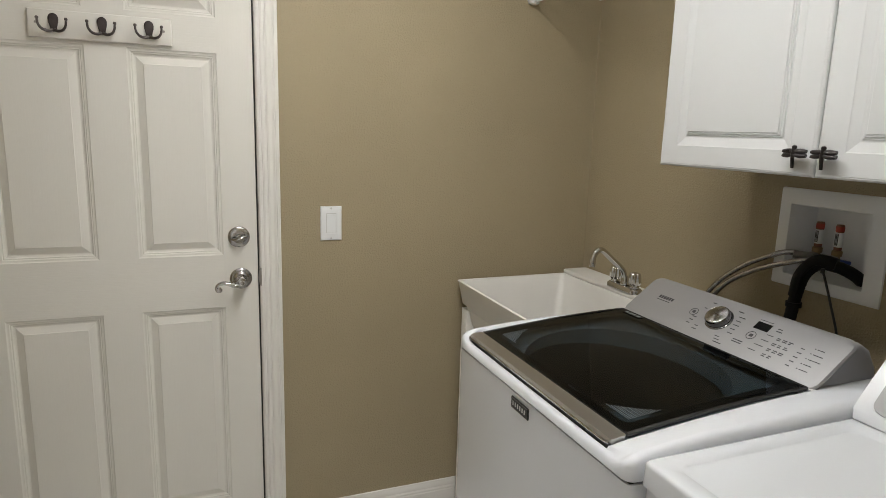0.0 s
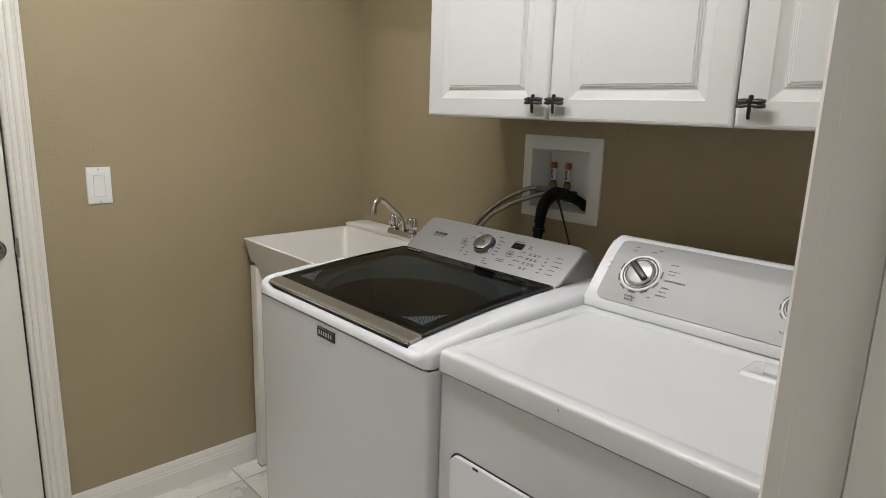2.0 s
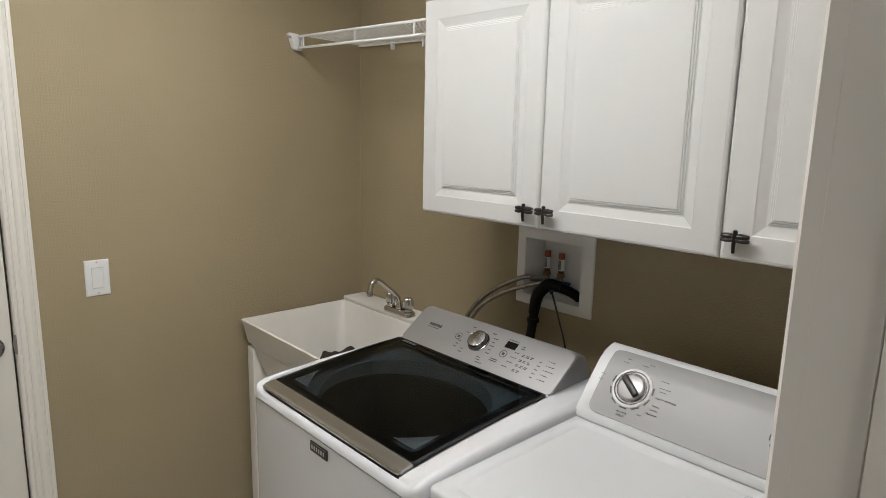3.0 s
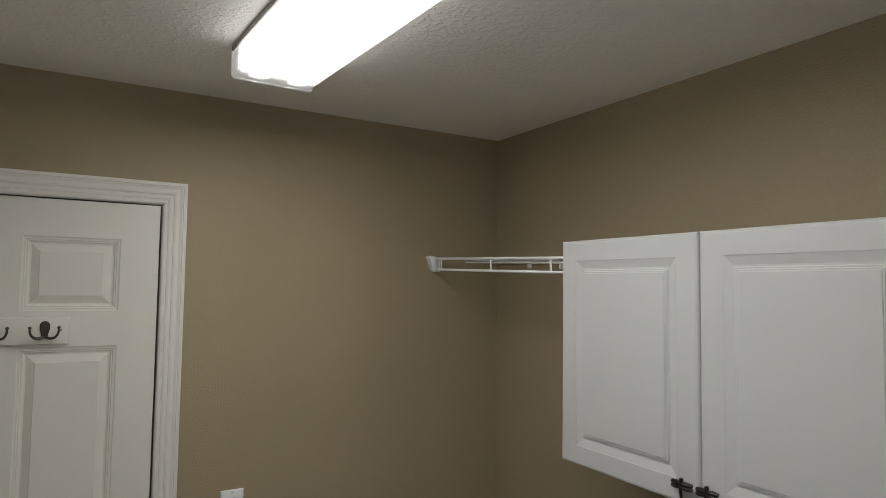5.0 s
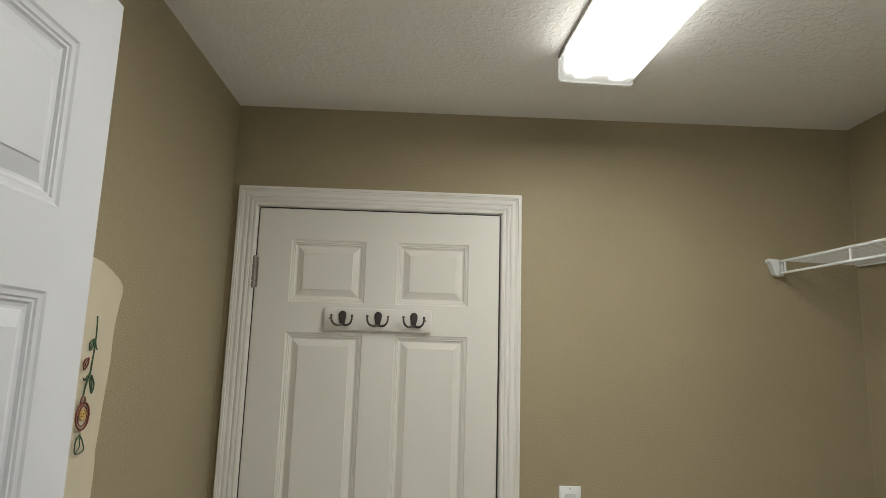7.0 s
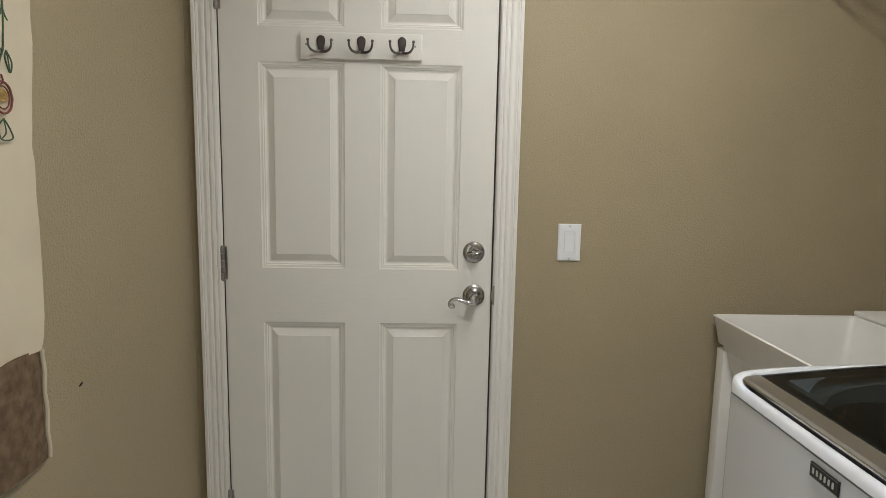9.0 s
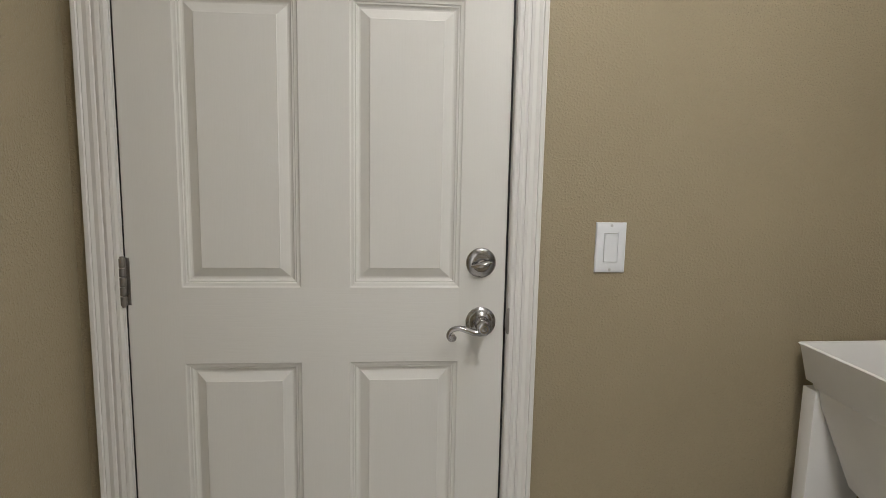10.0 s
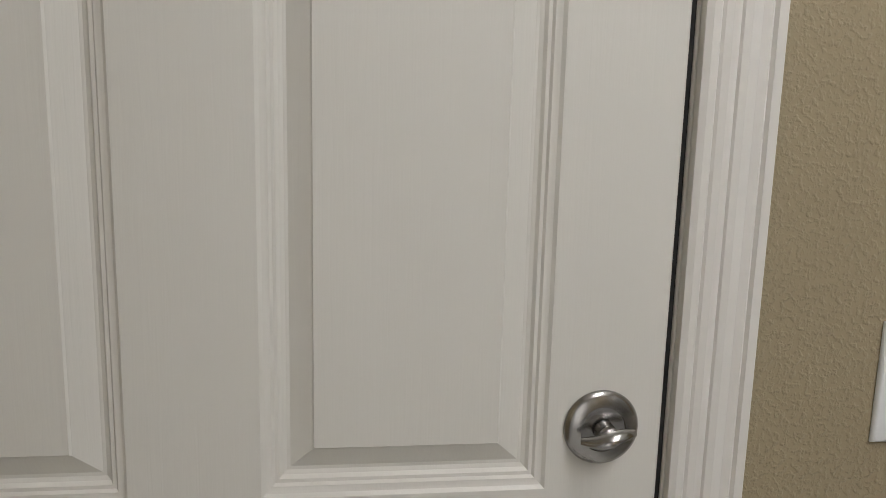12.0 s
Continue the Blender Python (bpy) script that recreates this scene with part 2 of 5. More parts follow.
def curve(pts, n=8):
    """A smooth line through points."""
    p = [Vector(q) for q in pts]
    p = [2 * p[0] - p[1]] + p + [2 * p[-1] - p[-2]]
    out = []
    for i in range(1, len(p) - 2):
        for k in range(n):
            t = k / n
            a, b, c, d = p[i - 1:i + 3]
            out.append(0.5 * (2 * b + (c - a) * t + (2 * a - 5 * b + 4 * c - d) * t * t + (3 * b - a - 3 * c + d) * t ** 3))
    return out + [p[-2]]


def tube(bm, pts, r, seg=10, flat=1.0):
    pts = [Vector(q) for q in pts]
    rad = r if callable(r) else (lambda t: r)
    rings, side = [], None
    for i, p in enumerate(pts):
        d = (pts[min(i + 1, len(pts) - 1)] - pts[max(i - 1, 0)]).normalized()
        if side is None:
            side = d.orthogonal().normalized()
        side = (side - d * side.dot(d)).normalized()
        up = d.cross(side)
        q = rad(i / max(1, len(pts) - 1))
        rings.append([bm.verts.new(p + q * (math.cos(2 * math.pi * k / seg) * side + flat * math.sin(2 * math.pi * k / seg) * up)) for k in range(seg)])
    for a, b in zip(rings, rings[1:]):
        for k in range(seg):
            bm.faces.new((a[k], a[(k + 1) % seg], b[(k + 1) % seg], b[k]))
    bm.faces.new(rings[0][::-1])
    bm.faces.new(rings[-1])
    return bm


def sheet_with_holes(bm, us, vs, holes, at):
    """Faces between the grid lines us and vs, but for the holes (u0, u1, v0, v1); at(u, v) gives the place."""
    pts = {(i, j): None for i in range(len(us)) for j in range(len(vs))}
    for i in range(len(us) - 1):
        for j in range(len(vs) - 1):
            cu, cv = (us[i] + us[i + 1]) / 2, (vs[j] + vs[j + 1]) / 2
            if any(h[0] < cu < h[1] and h[2] < cv < h[3] for h in holes):
                continue
            f = []
            for a, b in ((i, j), (i + 1, j), (i + 1, j + 1), (i, j + 1)):
                if pts[a, b] is None:
                    pts[a, b] = bm.verts.new(at(us[a], vs[b]))
                f.append(pts[a, b])
            bm.faces.new(f)


def wall(name, axis, at, thick, u0, u1, z0, z1, holes, material, label):
    """A wall slab with openings through it; axis is its normal."""
    bm = B()
    us = sorted({u0, u1, *[h[0] for h in holes], *[h[1] for h in holes]})
    vs = sorted({z0, z1, *[h[2] for h in holes], *[h[3] for h in holes]})
    us, vs = [u for u in us if u0 <= u <= u1], [v for v in vs if z0 <= v <= z1]
    sheet_with_holes(bm, us, vs, holes, (lambda u, v: (at, u, v)) if axis == "x" else (lambda u, v: (u, at, v)))
    geo = bmesh.ops.extrude_face_region(bm, geom=list(bm.faces))["geom"]
    off = Vector((thick, 0, 0)) if axis == "x" else Vector((0, thick, 0))
    for g in geo:
        if isinstance(g, bmesh.types.BMVert):
            g.co += off
    return solo(name, bm, material, label, "wall", kind="structure")


def panelled(bm, w, h, t, panels, loops, rim, m=Matrix()):
    """A leaf of width w (x), height h (z), front at y = 0 facing -y, with pressed panels; loops: (inset, depth)."""
    def P(x, z, d):
        return m @ Vector((x, d, z))
    inner = rim[-1][0]
    us = sorted({inner, w - inner, *[p[0] for p in panels], *[p[1] for p in panels]})
    vs = sorted({inner, h - inner, *[p[2] for p in panels], *[p[3] for p in panels]})
    sheet_with_holes(bm, us, vs, panels, lambda u, v: P(u, v, 0))

    def rings(x0, x1, z0, z1, steps, cap):
        prev = None
        for ins, d in steps:
            cur = [bm.verts.new(P(a, b, d)) for a, b in ((x0 + ins, z0 + ins), (x1 - ins, z0 + ins), (x1 - ins, z1 - ins), (x0 + ins, z1 - ins))]
            if prev:
                for i in range(4):
                    bm.faces.new((prev[i], prev[(i + 1) % 4], cur[(i + 1) % 4], cur[i]))
            prev = cur
        if cap:
            bm.faces.new(prev)
    for x0, x1, z0, z1 in panels:
        rings(x0, x1, z0, z1, loops, True)
    prev = None
    for ins, d in [(0, t)] + list(rim):
        x0, x1, z0, z1 = ins, w - ins, ins, h - ins
        line = [(x0, z0)] + [(u, z0) for u in us[1:-1]] + [(x1, z0)] + [(x1, v) for v in vs[1:-1]] + [(x1, z1)] + [(u, z1) for u in us[-2:0:-1]] + [(x0, z1)] + [(x0, v) for v in vs[-2:0:-1]]
        cur = [bm.verts.new(P(u, v, d)) for u, v in line]
        if prev:
            for i in range(len(cur)):
                j = (i + 1) % len(cur)
                bm.faces.new((prev[i], prev[j], cur[j], cur[i]))
        else:
            bm.faces.new(cur)
        prev = cur
    bmesh.ops.remove_doubles(bm, verts=bm.verts, dist=0.00002)
    return bm


def words(name, text, size, m, material, parent, depth=0.0004, align="LEFT"):
    c = bpy.data.curves.new(name, "FONT")
    c.body, c.size, c.extrude, c.align_x, c.align_y = text, size, depth, align, "CENTER"
    c.resolution_u = 2
    o = bpy.data.objects.new(name, c)
    scene.collection.objects.link(o)
    bpy.context.view_layer.update()
    me = bpy.data.meshes.new_from_object(o.evaluated_get(bpy.context.evaluated_depsgraph_get()))
    bpy.data.objects.remove(o)
    me.transform(m)
    me.materials.clear()
    me.materials.append(material)
    ob = new(name, me)
    ob.parent = parent
    if parent.name in BASE:
        ob.matrix_parent_inverse = Matrix.Translation(-BASE[parent.name])
    return ob


def rounded(x0, x1, y0, y1, r, n=5):
    pts = []
    for cx, cy, a0 in ((x1 - r, y0 + r, -90), (x1 - r, y1 - r, 0), (x0 + r, y1 - r, 90), (x0 + r, y0 + r, 180)):
        for k in range(n + 1):
            a = radians(a0 + 90 * k / n)
            pts.append((cx + r * math.cos(a), cy + r * math.sin(a)))
    return pts


def sub_rect(x0, x1, y0, y1, r, n=5, m=6):
    """Rounded rectangle with extra points along the sides, so that rings join well."""
    c = rounded(x0, x1, y0, y1, r, n)
    out = []
    for i, p in enumerate(c):
        q = c[(i + 1) % len(c)]
        out.append(p)
        if (i + 1) % (n + 1) == 0:
            out += [(p[0] + (q[0] - p[0]) * k / m, p[1] + (q[1] - p[1]) * k / m) for k in range(1, m)]
    return out


def ring_stack(bm, rings, cap_first=False, cap_last=False):
    prev = None
    vr = []
    for r in rings:
        cur = [bm.verts.new(p) for p in r]
        vr.append(cur)
        if prev:
            for i in range(len(cur)):
                j = (i + 1) % len(cur)
                bm.faces.new((prev[i], prev[j], cur[j], cur[i]))
        prev = cur
    if cap_first:
        bm.faces.new(vr[0][::-1])
    if cap_last:
        bm.faces.new(vr[-1])
    return bm


# ---- walls, ceiling, floor ----
wall("wall_north", "y", 0.0, 0.12, XL - 0.12, XR + 0.12, 0, CEIL, [(-DW - 0.022, 0.022, -1, DH + 0.022)], WALL, "tan painted wall with orange-peel texture around a white door")
OB = (-1.104, -0.896, 1.092, 1.270)      # recess for the laundry valves
wall("wall_east", "x", XR, 0.12, YN - 0.115, 0.0, 0, CEIL, [OB], WALL, "tan painted wall behind the washer and dryer")
wall("wall_west", "x", XL, -0.12, YN - 0.115, 0.0, 0, CEIL, [], WALL, "tan painted side wall with orange-peel texture")
wall("wall_south", "y", YN, -0.115, XL, XR, 0, CEIL, [(JX0 - 0.02, JX1 + 0.02, -1, 2.07)], WALL, "tan painted wall with the entry opening")
bm = B()
box(bm, XL - 0.12, XR + 0.12, YN - 0.115, 0.12, CEIL, CEIL + 0.1)
solo("ceiling", bm, CEILING, "white knockdown-textured plaster ceiling", "ceiling", kind="structure")
# the unseen hall that the camera comes from, closed but for an added fill-light opening
wall("wall_hall_end", "y", -3.40, -0.1, -1.6, 1.4, 0, CEIL, [(-1.10, -0.15, 0.0, 2.05)], HALLP, "plain tan hall wall with an opening added for fill light")
wall("wall_hall_west", "x", -1.5, -0.1, -3.4, YN - 0.115, 0, CEIL, [], HALLP, "plain tan hall side wall")
wall("wall_hall_east", "x", 1.4, 0.1, -3.4, YN - 0.115, 0, CEIL, [], HALLP, "plain tan hall side wall")
wall("wall_hall_west_return", "y", YN - 0.115, 0.1, -1.6, XL - 0.12, 0, CEIL, [], HALLP, "plain tan hall wall beside the laundry")
bm = B()
box(bm, -1.6, 1.5, -3.5, YN - 0.115, CEIL, CEIL + 0.1)
solo("ceiling_hall", bm, CEILING, "white textured hall ceiling", "ceiling", kind="structure")

floor = thing("floor", (0, -1.0, 0), "pale ceramic tile floor with grey grout", "floor", kind="structure")
bm = B()
box(bm, -1.6, 1.5, -3.5, 0.12, -0.1, -0.003)
part("grout_bed", bm, GROUT, floor, "recessed grey grout")


# ---- trim: jambs, casings, baseboards ----
CASE = [(-0.003, 0.0), (-0.003, 0.0085), (0.002, 0.0115), (0.008, 0.0115), (0.010, 0.009), (0.012, 0.0115), (0.018, 0.013), (0.024, 0.0115),
        (0.0255, 0.0105), (0.027, 0.013), (0.033, 0.0145), (0.042, 0.0125), (0.049, 0.015), (0.051, 0.0135), (0.053, 0.017), (0.061, 0.017), (0.063, 0.014), (0.063, 0.0)]


def casing_piece(side, x0, x1, top, face, sign):
    """One mitred length of door casing round an opening x0..x1, face at y = face, standing out by sign."""
    bm = B()
    ends = []
    for u, v in CASE:
        y = face + sign * v
        if side == "left":
            ends.append(((x0 - u, y, 0), (x0 - u, y, top + u)))
        elif side == "right":
            ends.append(((x1 + u, y, 0), (x1 + u, y, top + u)))
        else:
            ends.append(((x0 - u, y, top + u), (x1 + u, y, top + u)))
    a = [bm.verts.new(e[0]) for e in ends]
    b = [bm.verts.new(e[1]) for e in ends]
    for i in range(len(ends)):
        j = (i + 1) % len(ends)
        bm.faces.new((a[i], a[j], b[j], b[i]))
    bm.faces.new(a)
    bm.faces.new(b[::-1])
    return bm


def opening_trim(name, x0, x1, top, y0, y1, faces, stop, label, reveal=0.005, thick=0.011, soft=0.003):
    t = thing(name, ((x0 + x1) / 2, y0, 0), label, "door frame", kind="structure")
    for n, args in (("jamb", (x0 - 0.018, x0, y0, y1, 0, top)), ("jamb", (x1, x1 + 0.018, y0, y1, 0, top)), ("head_jamb", (x0 - 0.018, x1 + 0.018, y0, y1, top, top + 0.018))):
        part(n, box(B(), *args, bev=0.0015, seg=1), TRIM, t)
    for a in ((x0, x0 + thick, *stop, 0, top), (x1 - thick, x1, *stop, 0, top), (x0 + thick, x1 - thick, *stop, top - thick, top)):
        part("door_stop", box(B(), *a, bev=soft), TRIM, t)
    for f, s in faces:
        for side in ("left", "top", "right"):
            part("casing", casing_piece(side, x0 - reveal, x1 + reveal, top + reveal, f, s), TRIM, t, angle=25)
    return t


opening_trim("door_frame_1", -DW - 0.004, 0.004, DH + 0.004, 0.0, 0.118, [(-0.0005, -1)], (0.037, 0.07), "white fluted casing and jamb around the closed door")
opening_trim("door_frame_2", JX0, JX1, 2.05, YN - 0.114, YN + 0.005, [(YN + 0.0005, 1), (YN - 0.1155, -1)], (YN - 0.062, YN - 0.029), "white painted casing and jamb of the entry opening", 0.0025, 0.006, 0.0045)

BASEB = [(0.0, 0.0), (0.014, 0.0), (0.014, 0.066), (0.012, 0.070), (0.012, 0.076), (0.009, 0.082), (0.009, 0.090), (0.006, 0.098), (0.004, 0.106), (0.0, 0.108)]


def baseboard(axis, face, sign, a0, a1):
    poly = [(face + sign * d, z) for d, z in BASEB]
    bm = prism(B(), poly, axis, a0, a1)
    solo("baseboard", bm, TRIM, "white moulded baseboard along the tan wall", "baseboard", kind="structure", angle=25)


def along_x(poly_axis_face, sign, a0, a1):
    bm = B()
    lo = [bm.verts.new((a0, poly_axis_face + sign * d, z)) for d, z in BASEB]
    hi = [bm.verts.new((a1, poly_axis_face + sign * d, z)) for d, z in BASEB]
    for i in range(len(BASEB)):
        j = (i + 1) % len(BASEB)
        bm.faces.new((lo[i], lo[j], hi[j], hi[i]))
    bm.faces.new(lo)
    bm.faces.new(hi[::-1])
    solo("baseboard", bm, TRIM, "white moulded baseboard along the tan wall", "baseboard", kind="structure", angle=25)


along_x(-0.0005, -1, 0.073, XR - 0.001)
baseboard("y", XL + 0.0005, 1, YN + 0.002, -0.02)
baseboard("y", XR - 0.0005, -1, YN + 0.002, -0.016)
along_x(YN + 0.0005, 1, JX1 + 0.07, XR - 0.016)

# ---- the closed six-panel door ----
PANEL_LOOPS = [(0, 0), (0.003, 0.0026), (0.007, 0.0040), (0.0085, 0.0042), (0.0105, 0.0068), (0.0135, 0.007), (0.016, 0.0105), (0.0195, 0.012), (0.0225, 0.012), (0.0415, 0.0028), (0.043, 0.001)]
LEAF_RIM = [(0.0, 0.002), (0.002, 0.0)]


PANEL_ROWS = [(0.185, 0.853), (1.026, 1.631), (1.735, 1.939)]


def six_panels(cols):
    return [(x0 - 0.004, x1 + 0.003, a - 0.0155, b - 0.011) for x0, x1 in cols for a, b in PANEL_ROWS]


door_1 = thing("door_1", (-DW / 2, 0, 0.012), "closed white six-panel door with satin nickel lever and deadbolt", "door", kind="structure")
bm = panelled(B(), DW - 0.001, DH - 0.012, 0.035, six_panels([(0.117, 0.360), (0.472, 0.7055)]), PANEL_LOOPS, LEAF_RIM, Matrix.Translation((-DW, 0.0, 0.012)))
leaf = part("door_leaf", bm, DOORP, door_1, "warm white moulded leaf with embossed wood grain", angle=20)
leaf.data.materials.append(DOORH)
for f in leaf.data.polygons:
    u, v = f.center.x + DW, f.center.z - 0.012
    if abs(f.center.y) < 0.0005 and 0.113 < u < 0.709 and not any(a - 0.0155 < v < b - 0.011 for a, b in PANEL_ROWS):
        f.material_index = 1


for a in ((-DW - 0.0038, -DW - 0.0005, 0.0035, 0.034, 0.012, DH), (-0.0003, 0.0038, 0.0035, 0.034, 0.012, DH), (-DW - 0.0005, 0.0, 0.0035, 0.034, DH + 0.0003, DH + 0.0038)):
    part("weather_strip", box(B(), *a), BLACK, door_1, "dark weather strip in the door gap")


def hinge(parent, x, y, z0, z1):
    k = (z1 - z0) / 5
    bm = B()
    for i in range(5):
        lathe(bm, [(0, z0 + i * k + 0.0008), (0.0062, z0 + i * k + 0.0008), (0.0068, z0 + i * k + 0.002), (0.0068, z0 + (i + 1) * k - 0.002), (0.0062, z0 + (i + 1) * k - 0.0008), (0, z0 + (i + 1) * k - 0.0008)], Matrix.Translation((x, y, 0)), 14)
    lathe(bm, [(0, z0 - 0.004), (0.0045, z0 - 0.003), (0.005, z0 + 0.001), (0, z0 + 0.001)], Matrix.Translation((x, y, 0)), 12)
    lathe(bm, [(0, z1 - 0.001), (0.005, z1 - 0.001), (0.0045, z1 + 0.003), (0, z1 + 0.004)], Matrix.Translation((x, y, 0)), 12)
    box(bm, x - 0.012, x + 0.012, y + 0.006, y + 0.0085, z0, z1, 0.0006, 1)
    part("hinge", bm, HINGE, parent, "dull steel butt hinge")


for z in (1.775, 0.985, 0.2):
    hinge(door_1, -DW - 0.003, -0.0075, z, z + 0.102)

FACE = Matrix.Rotation(radians(90), 4, "X")      # local z to -y


def on_door(x, z, y=0.0):
    return Matrix.Translation((x, y, z)) @ FACE


bolt = part("deadbolt", lathe(B(), [(0, 0), (0.0325, 0), (0.0335, 0.002), (0.0325, 0.004), (0.029, 0.0062), (0.020, 0.0075), (0.0195, 0.0066), (0.0, 0.0066)], on_door(-0.0565, 1.079), 40), NICKEL, door_1, "round satin nickel deadbolt rose")
bm = B()
pts = curve([(-0.080, -0.019, 1.0745), (-0.068, -0.0235, 1.0755), (-0.0565, -0.026, 1.0785), (-0.044, -0.0245, 1.0815), (-0.034, -0.020, 1.0815)], 6)
tube(bm, pts, lambda t: 0.0026 + 0.0045 * math.sin(math.pi * min(1, max(0, t * 0.9 + 0.05))), 12, 0.62)
lathe(bm, [(0, 0.009), (0.009, 0.009), (0.0085, 0.02), (0, 0.022)], on_door(-0.0565, 1.079), 20)
part("thumb_turn", bm, NICKEL, bolt, "satin nickel thumb turn")
lev = part("lever_rose", lathe(B(), [(0, 0), (0.0325, 0), (0.034, 0.003), (0.0335, 0.006), (0.028, 0.009), (0.0265, 0.0125), (0.020, 0.0165), (0.0165, 0.018), (0.0155, 0.022), (0, 0.022)], on_door(-0.054, 0.945), 40), NICKEL, door_1, "stepped satin nickel lever rose")
bm = B()
prism(bm, [(-0.054 + 0.0145 * math.cos(a), 0.942 + 0.0165 * math.sin(a)) for a in [math.pi / 8 + i * math.pi / 4 for i in range(8)]], "y", -0.058, -0.018, 0.003)
pts = curve([(-0.056, -0.05, 0.938), (-0.072, -0.052, 0.9335), (-0.09, -0.052, 0.939), (-0.108, -0.051, 0.9435), (-0.124, -0.05, 0.939), (-0.131, -0.05, 0.928), (-0.127, -0.05, 0.918), (-0.118, -0.05, 0.918), (-0.1165, -0.05, 0.925)], 6)
tube(bm, pts, lambda t: 0.0085 - 0.0038 * min(1, t * 1.5), 12, 0.8)
lathe(bm, [(0, 0.044), (0.0065, 0.044), (0.0065, 0.054), (0, 0.055)], on_door(-0.1215, 0.924), 16)
part("lever", bm, NICKEL, lev, "scrolled satin nickel lever handle")
part("privacy_button", lathe(B(), [(0, 0.056), (0.0088, 0.056), (0.0088, 0.0595), (0.0065, 0.0595), (0.006, 0.0575), (0.0, 0.0575)], on_door(-0.054, 0.942), 20), CHROME, lev, "bright lock button")
bm = B()
lathe(bm, [(0, 0.0), (0.017, 0.0), (0.0175, 0.0015), (0, 0.0017)], Matrix.Translation((0.0072, -0.0095, 0.948)) @ Matrix.Diagonal((0.45, 1, 1.75, 1)) @ FACE, 24)
part("strike_plate", bm, HINGE, door_1, "curved steel strike plate lip")

# ---- hook rail hung on the door ----
rail = thing("hook_rail", (-0.399, -0.0005, 1.641), "white wooden rail with three double hooks on the door", "coat hooks")
bm = B()
box(bm, -0.575, -0.223, -0.0165, -0.0005, 1.641, 1.715, 0.006, 2, lambda a, b: a.y < -0.01 and b.y < -0.01)
part("backboard", bm, DOORP, rail, "white painted bevelled board")


def double_hook(x, z):
    """A pear-shaped plate with two arms that curl up at its sides."""
    bm = B()
    pear = [(0.0125 * math.cos(a), 0.012 + 0.0135 * math.sin(a)) for a in [math.pi * i / 10 for i in range(11)]]
    pear += [(-0.0118, 0.003), (-0.0085, -0.010), (-0.0075, -0.020), (0.0, -0.0235), (0.0075, -0.020), (0.0085, -0.010), (0.0118, 0.003)]
    prism(bm, [(x + u, z + v) for u, v in pear], "y", -0.0215, -0.0163, 0.0018, 2)
    plate = part("hook_plate", bm, BRONZE, rail, "dark bronze pear-shaped plate")
    for s in (-1, 1):
        bm = B()
        pts = curve([(x + s * 0.002, -0.021, z - 0.018), (x + s * 0.013, -0.028, z - 0.0215), (x + s * 0.025, -0.036, z - 0.018), (x + s * 0.032, -0.041, z - 0.007), (x + s * 0.0335, -0.042, z + 0.006)], 6)
        tube(bm, pts, lambda t: 0.0048 - 0.0014 * t, 10, 0.85)
        lathe(bm, [(0, -0.004), (0.004, -0.002), (0.0045, 0.001), (0.003, 0.004), (0, 0.0048)], Matrix.Translation((x + s * 0.0335, -0.042, z + 0.008)), 10)
        part("hook_arm", bm, PEWTER, plate, "dark pewter hook arm")


for x in (-0.514, -0.398, -0.281):
    double_hook(x, 1.680)
for x in (-0.556, -0.243):
    part("screw", lathe(B(), [(0, 0), (0.0035, 0), (0.003, 0.0012), (0, 0.0015)], on_door(x, 1.680, -0.0165), 12), HINGE, rail)

# ---- light switch ----
sw = thing("light_switch", (0.2355, -0.001, 1.058), "white rocker light switch on the tan wall", "light switch")
bm = panelled(B(), 0.070, 0.1135, 0.005, [(0.0185, 0.0515, 0.0235, 0.0900)], [(0, 0), (0.0003, 0.0042)], [(0.0, 0.0035), (0.0012, 0.001), (0.003, 0.0)], Matrix.Translation((0.2005, -0.0060, 1.058)))
part("wall_plate", bm, PLASTIC, sw, "white screwed cover plate")
bm = B()
prism(bm, [(-0.0045, 1.0835), (-0.0085, 1.0835), (-0.0055, 1.1155), (-0.0098, 1.146), (-0.0045, 1.146)], "x", 0.2205, 0.2505, 0.0008, 1)
part("rocker", bm, PLASTIC, sw, "white rocker paddle")
# Grey slab behind the rocker imitates the shade in its narrow gap.
part("rocker_gap", box(B(), 0.2193, 0.2517, -0.0036, -0.0028, 1.082, 1.1478), PALE, sw, "grey strip standing in for shade round the rocker")
for z in (1.065, 1.1645):
    bm = lathe(B(), [(0, 0), (0.0034, 0), (0.0028, 0.0011), (0, 0.0014)], on_door(0.2355, z, -0.0060), 14)
    part("screw", bm, PALE, sw)

# ---- the open entry door against the side wall ----
door_2 = thing("door_2", (-0.731, -2.028, 0.012), "open white six-panel door swung towards the side wall", "door", kind="structure")
swing = Matrix.Translation((-0.694, -2.022, 0.012)) @ Matrix.Rotation(radians(90 - 0.6), 4, "Z")
bm = panelled(B(), 0.765, 2.030, 0.035, six_panels([(0.10, 0.332), (0.432, 0.672)]), PANEL_LOOPS, LEAF_RIM, swing)
part("door_leaf", bm, DOOR2, door_2, "white moulded leaf", angle=20)
for z in (1.775, 1.0, 0.2):
    hinge(door_2, -0.741, -2.014, z, z + 0.09)

# ---- embroidered cloth hanging on the side wall ----
cloth = thing("hanging_cloth", (XL + 0.02, -0.85, 0.80), "cream cotton cloth with embroidered roses hanging behind the door", "wall hanging")


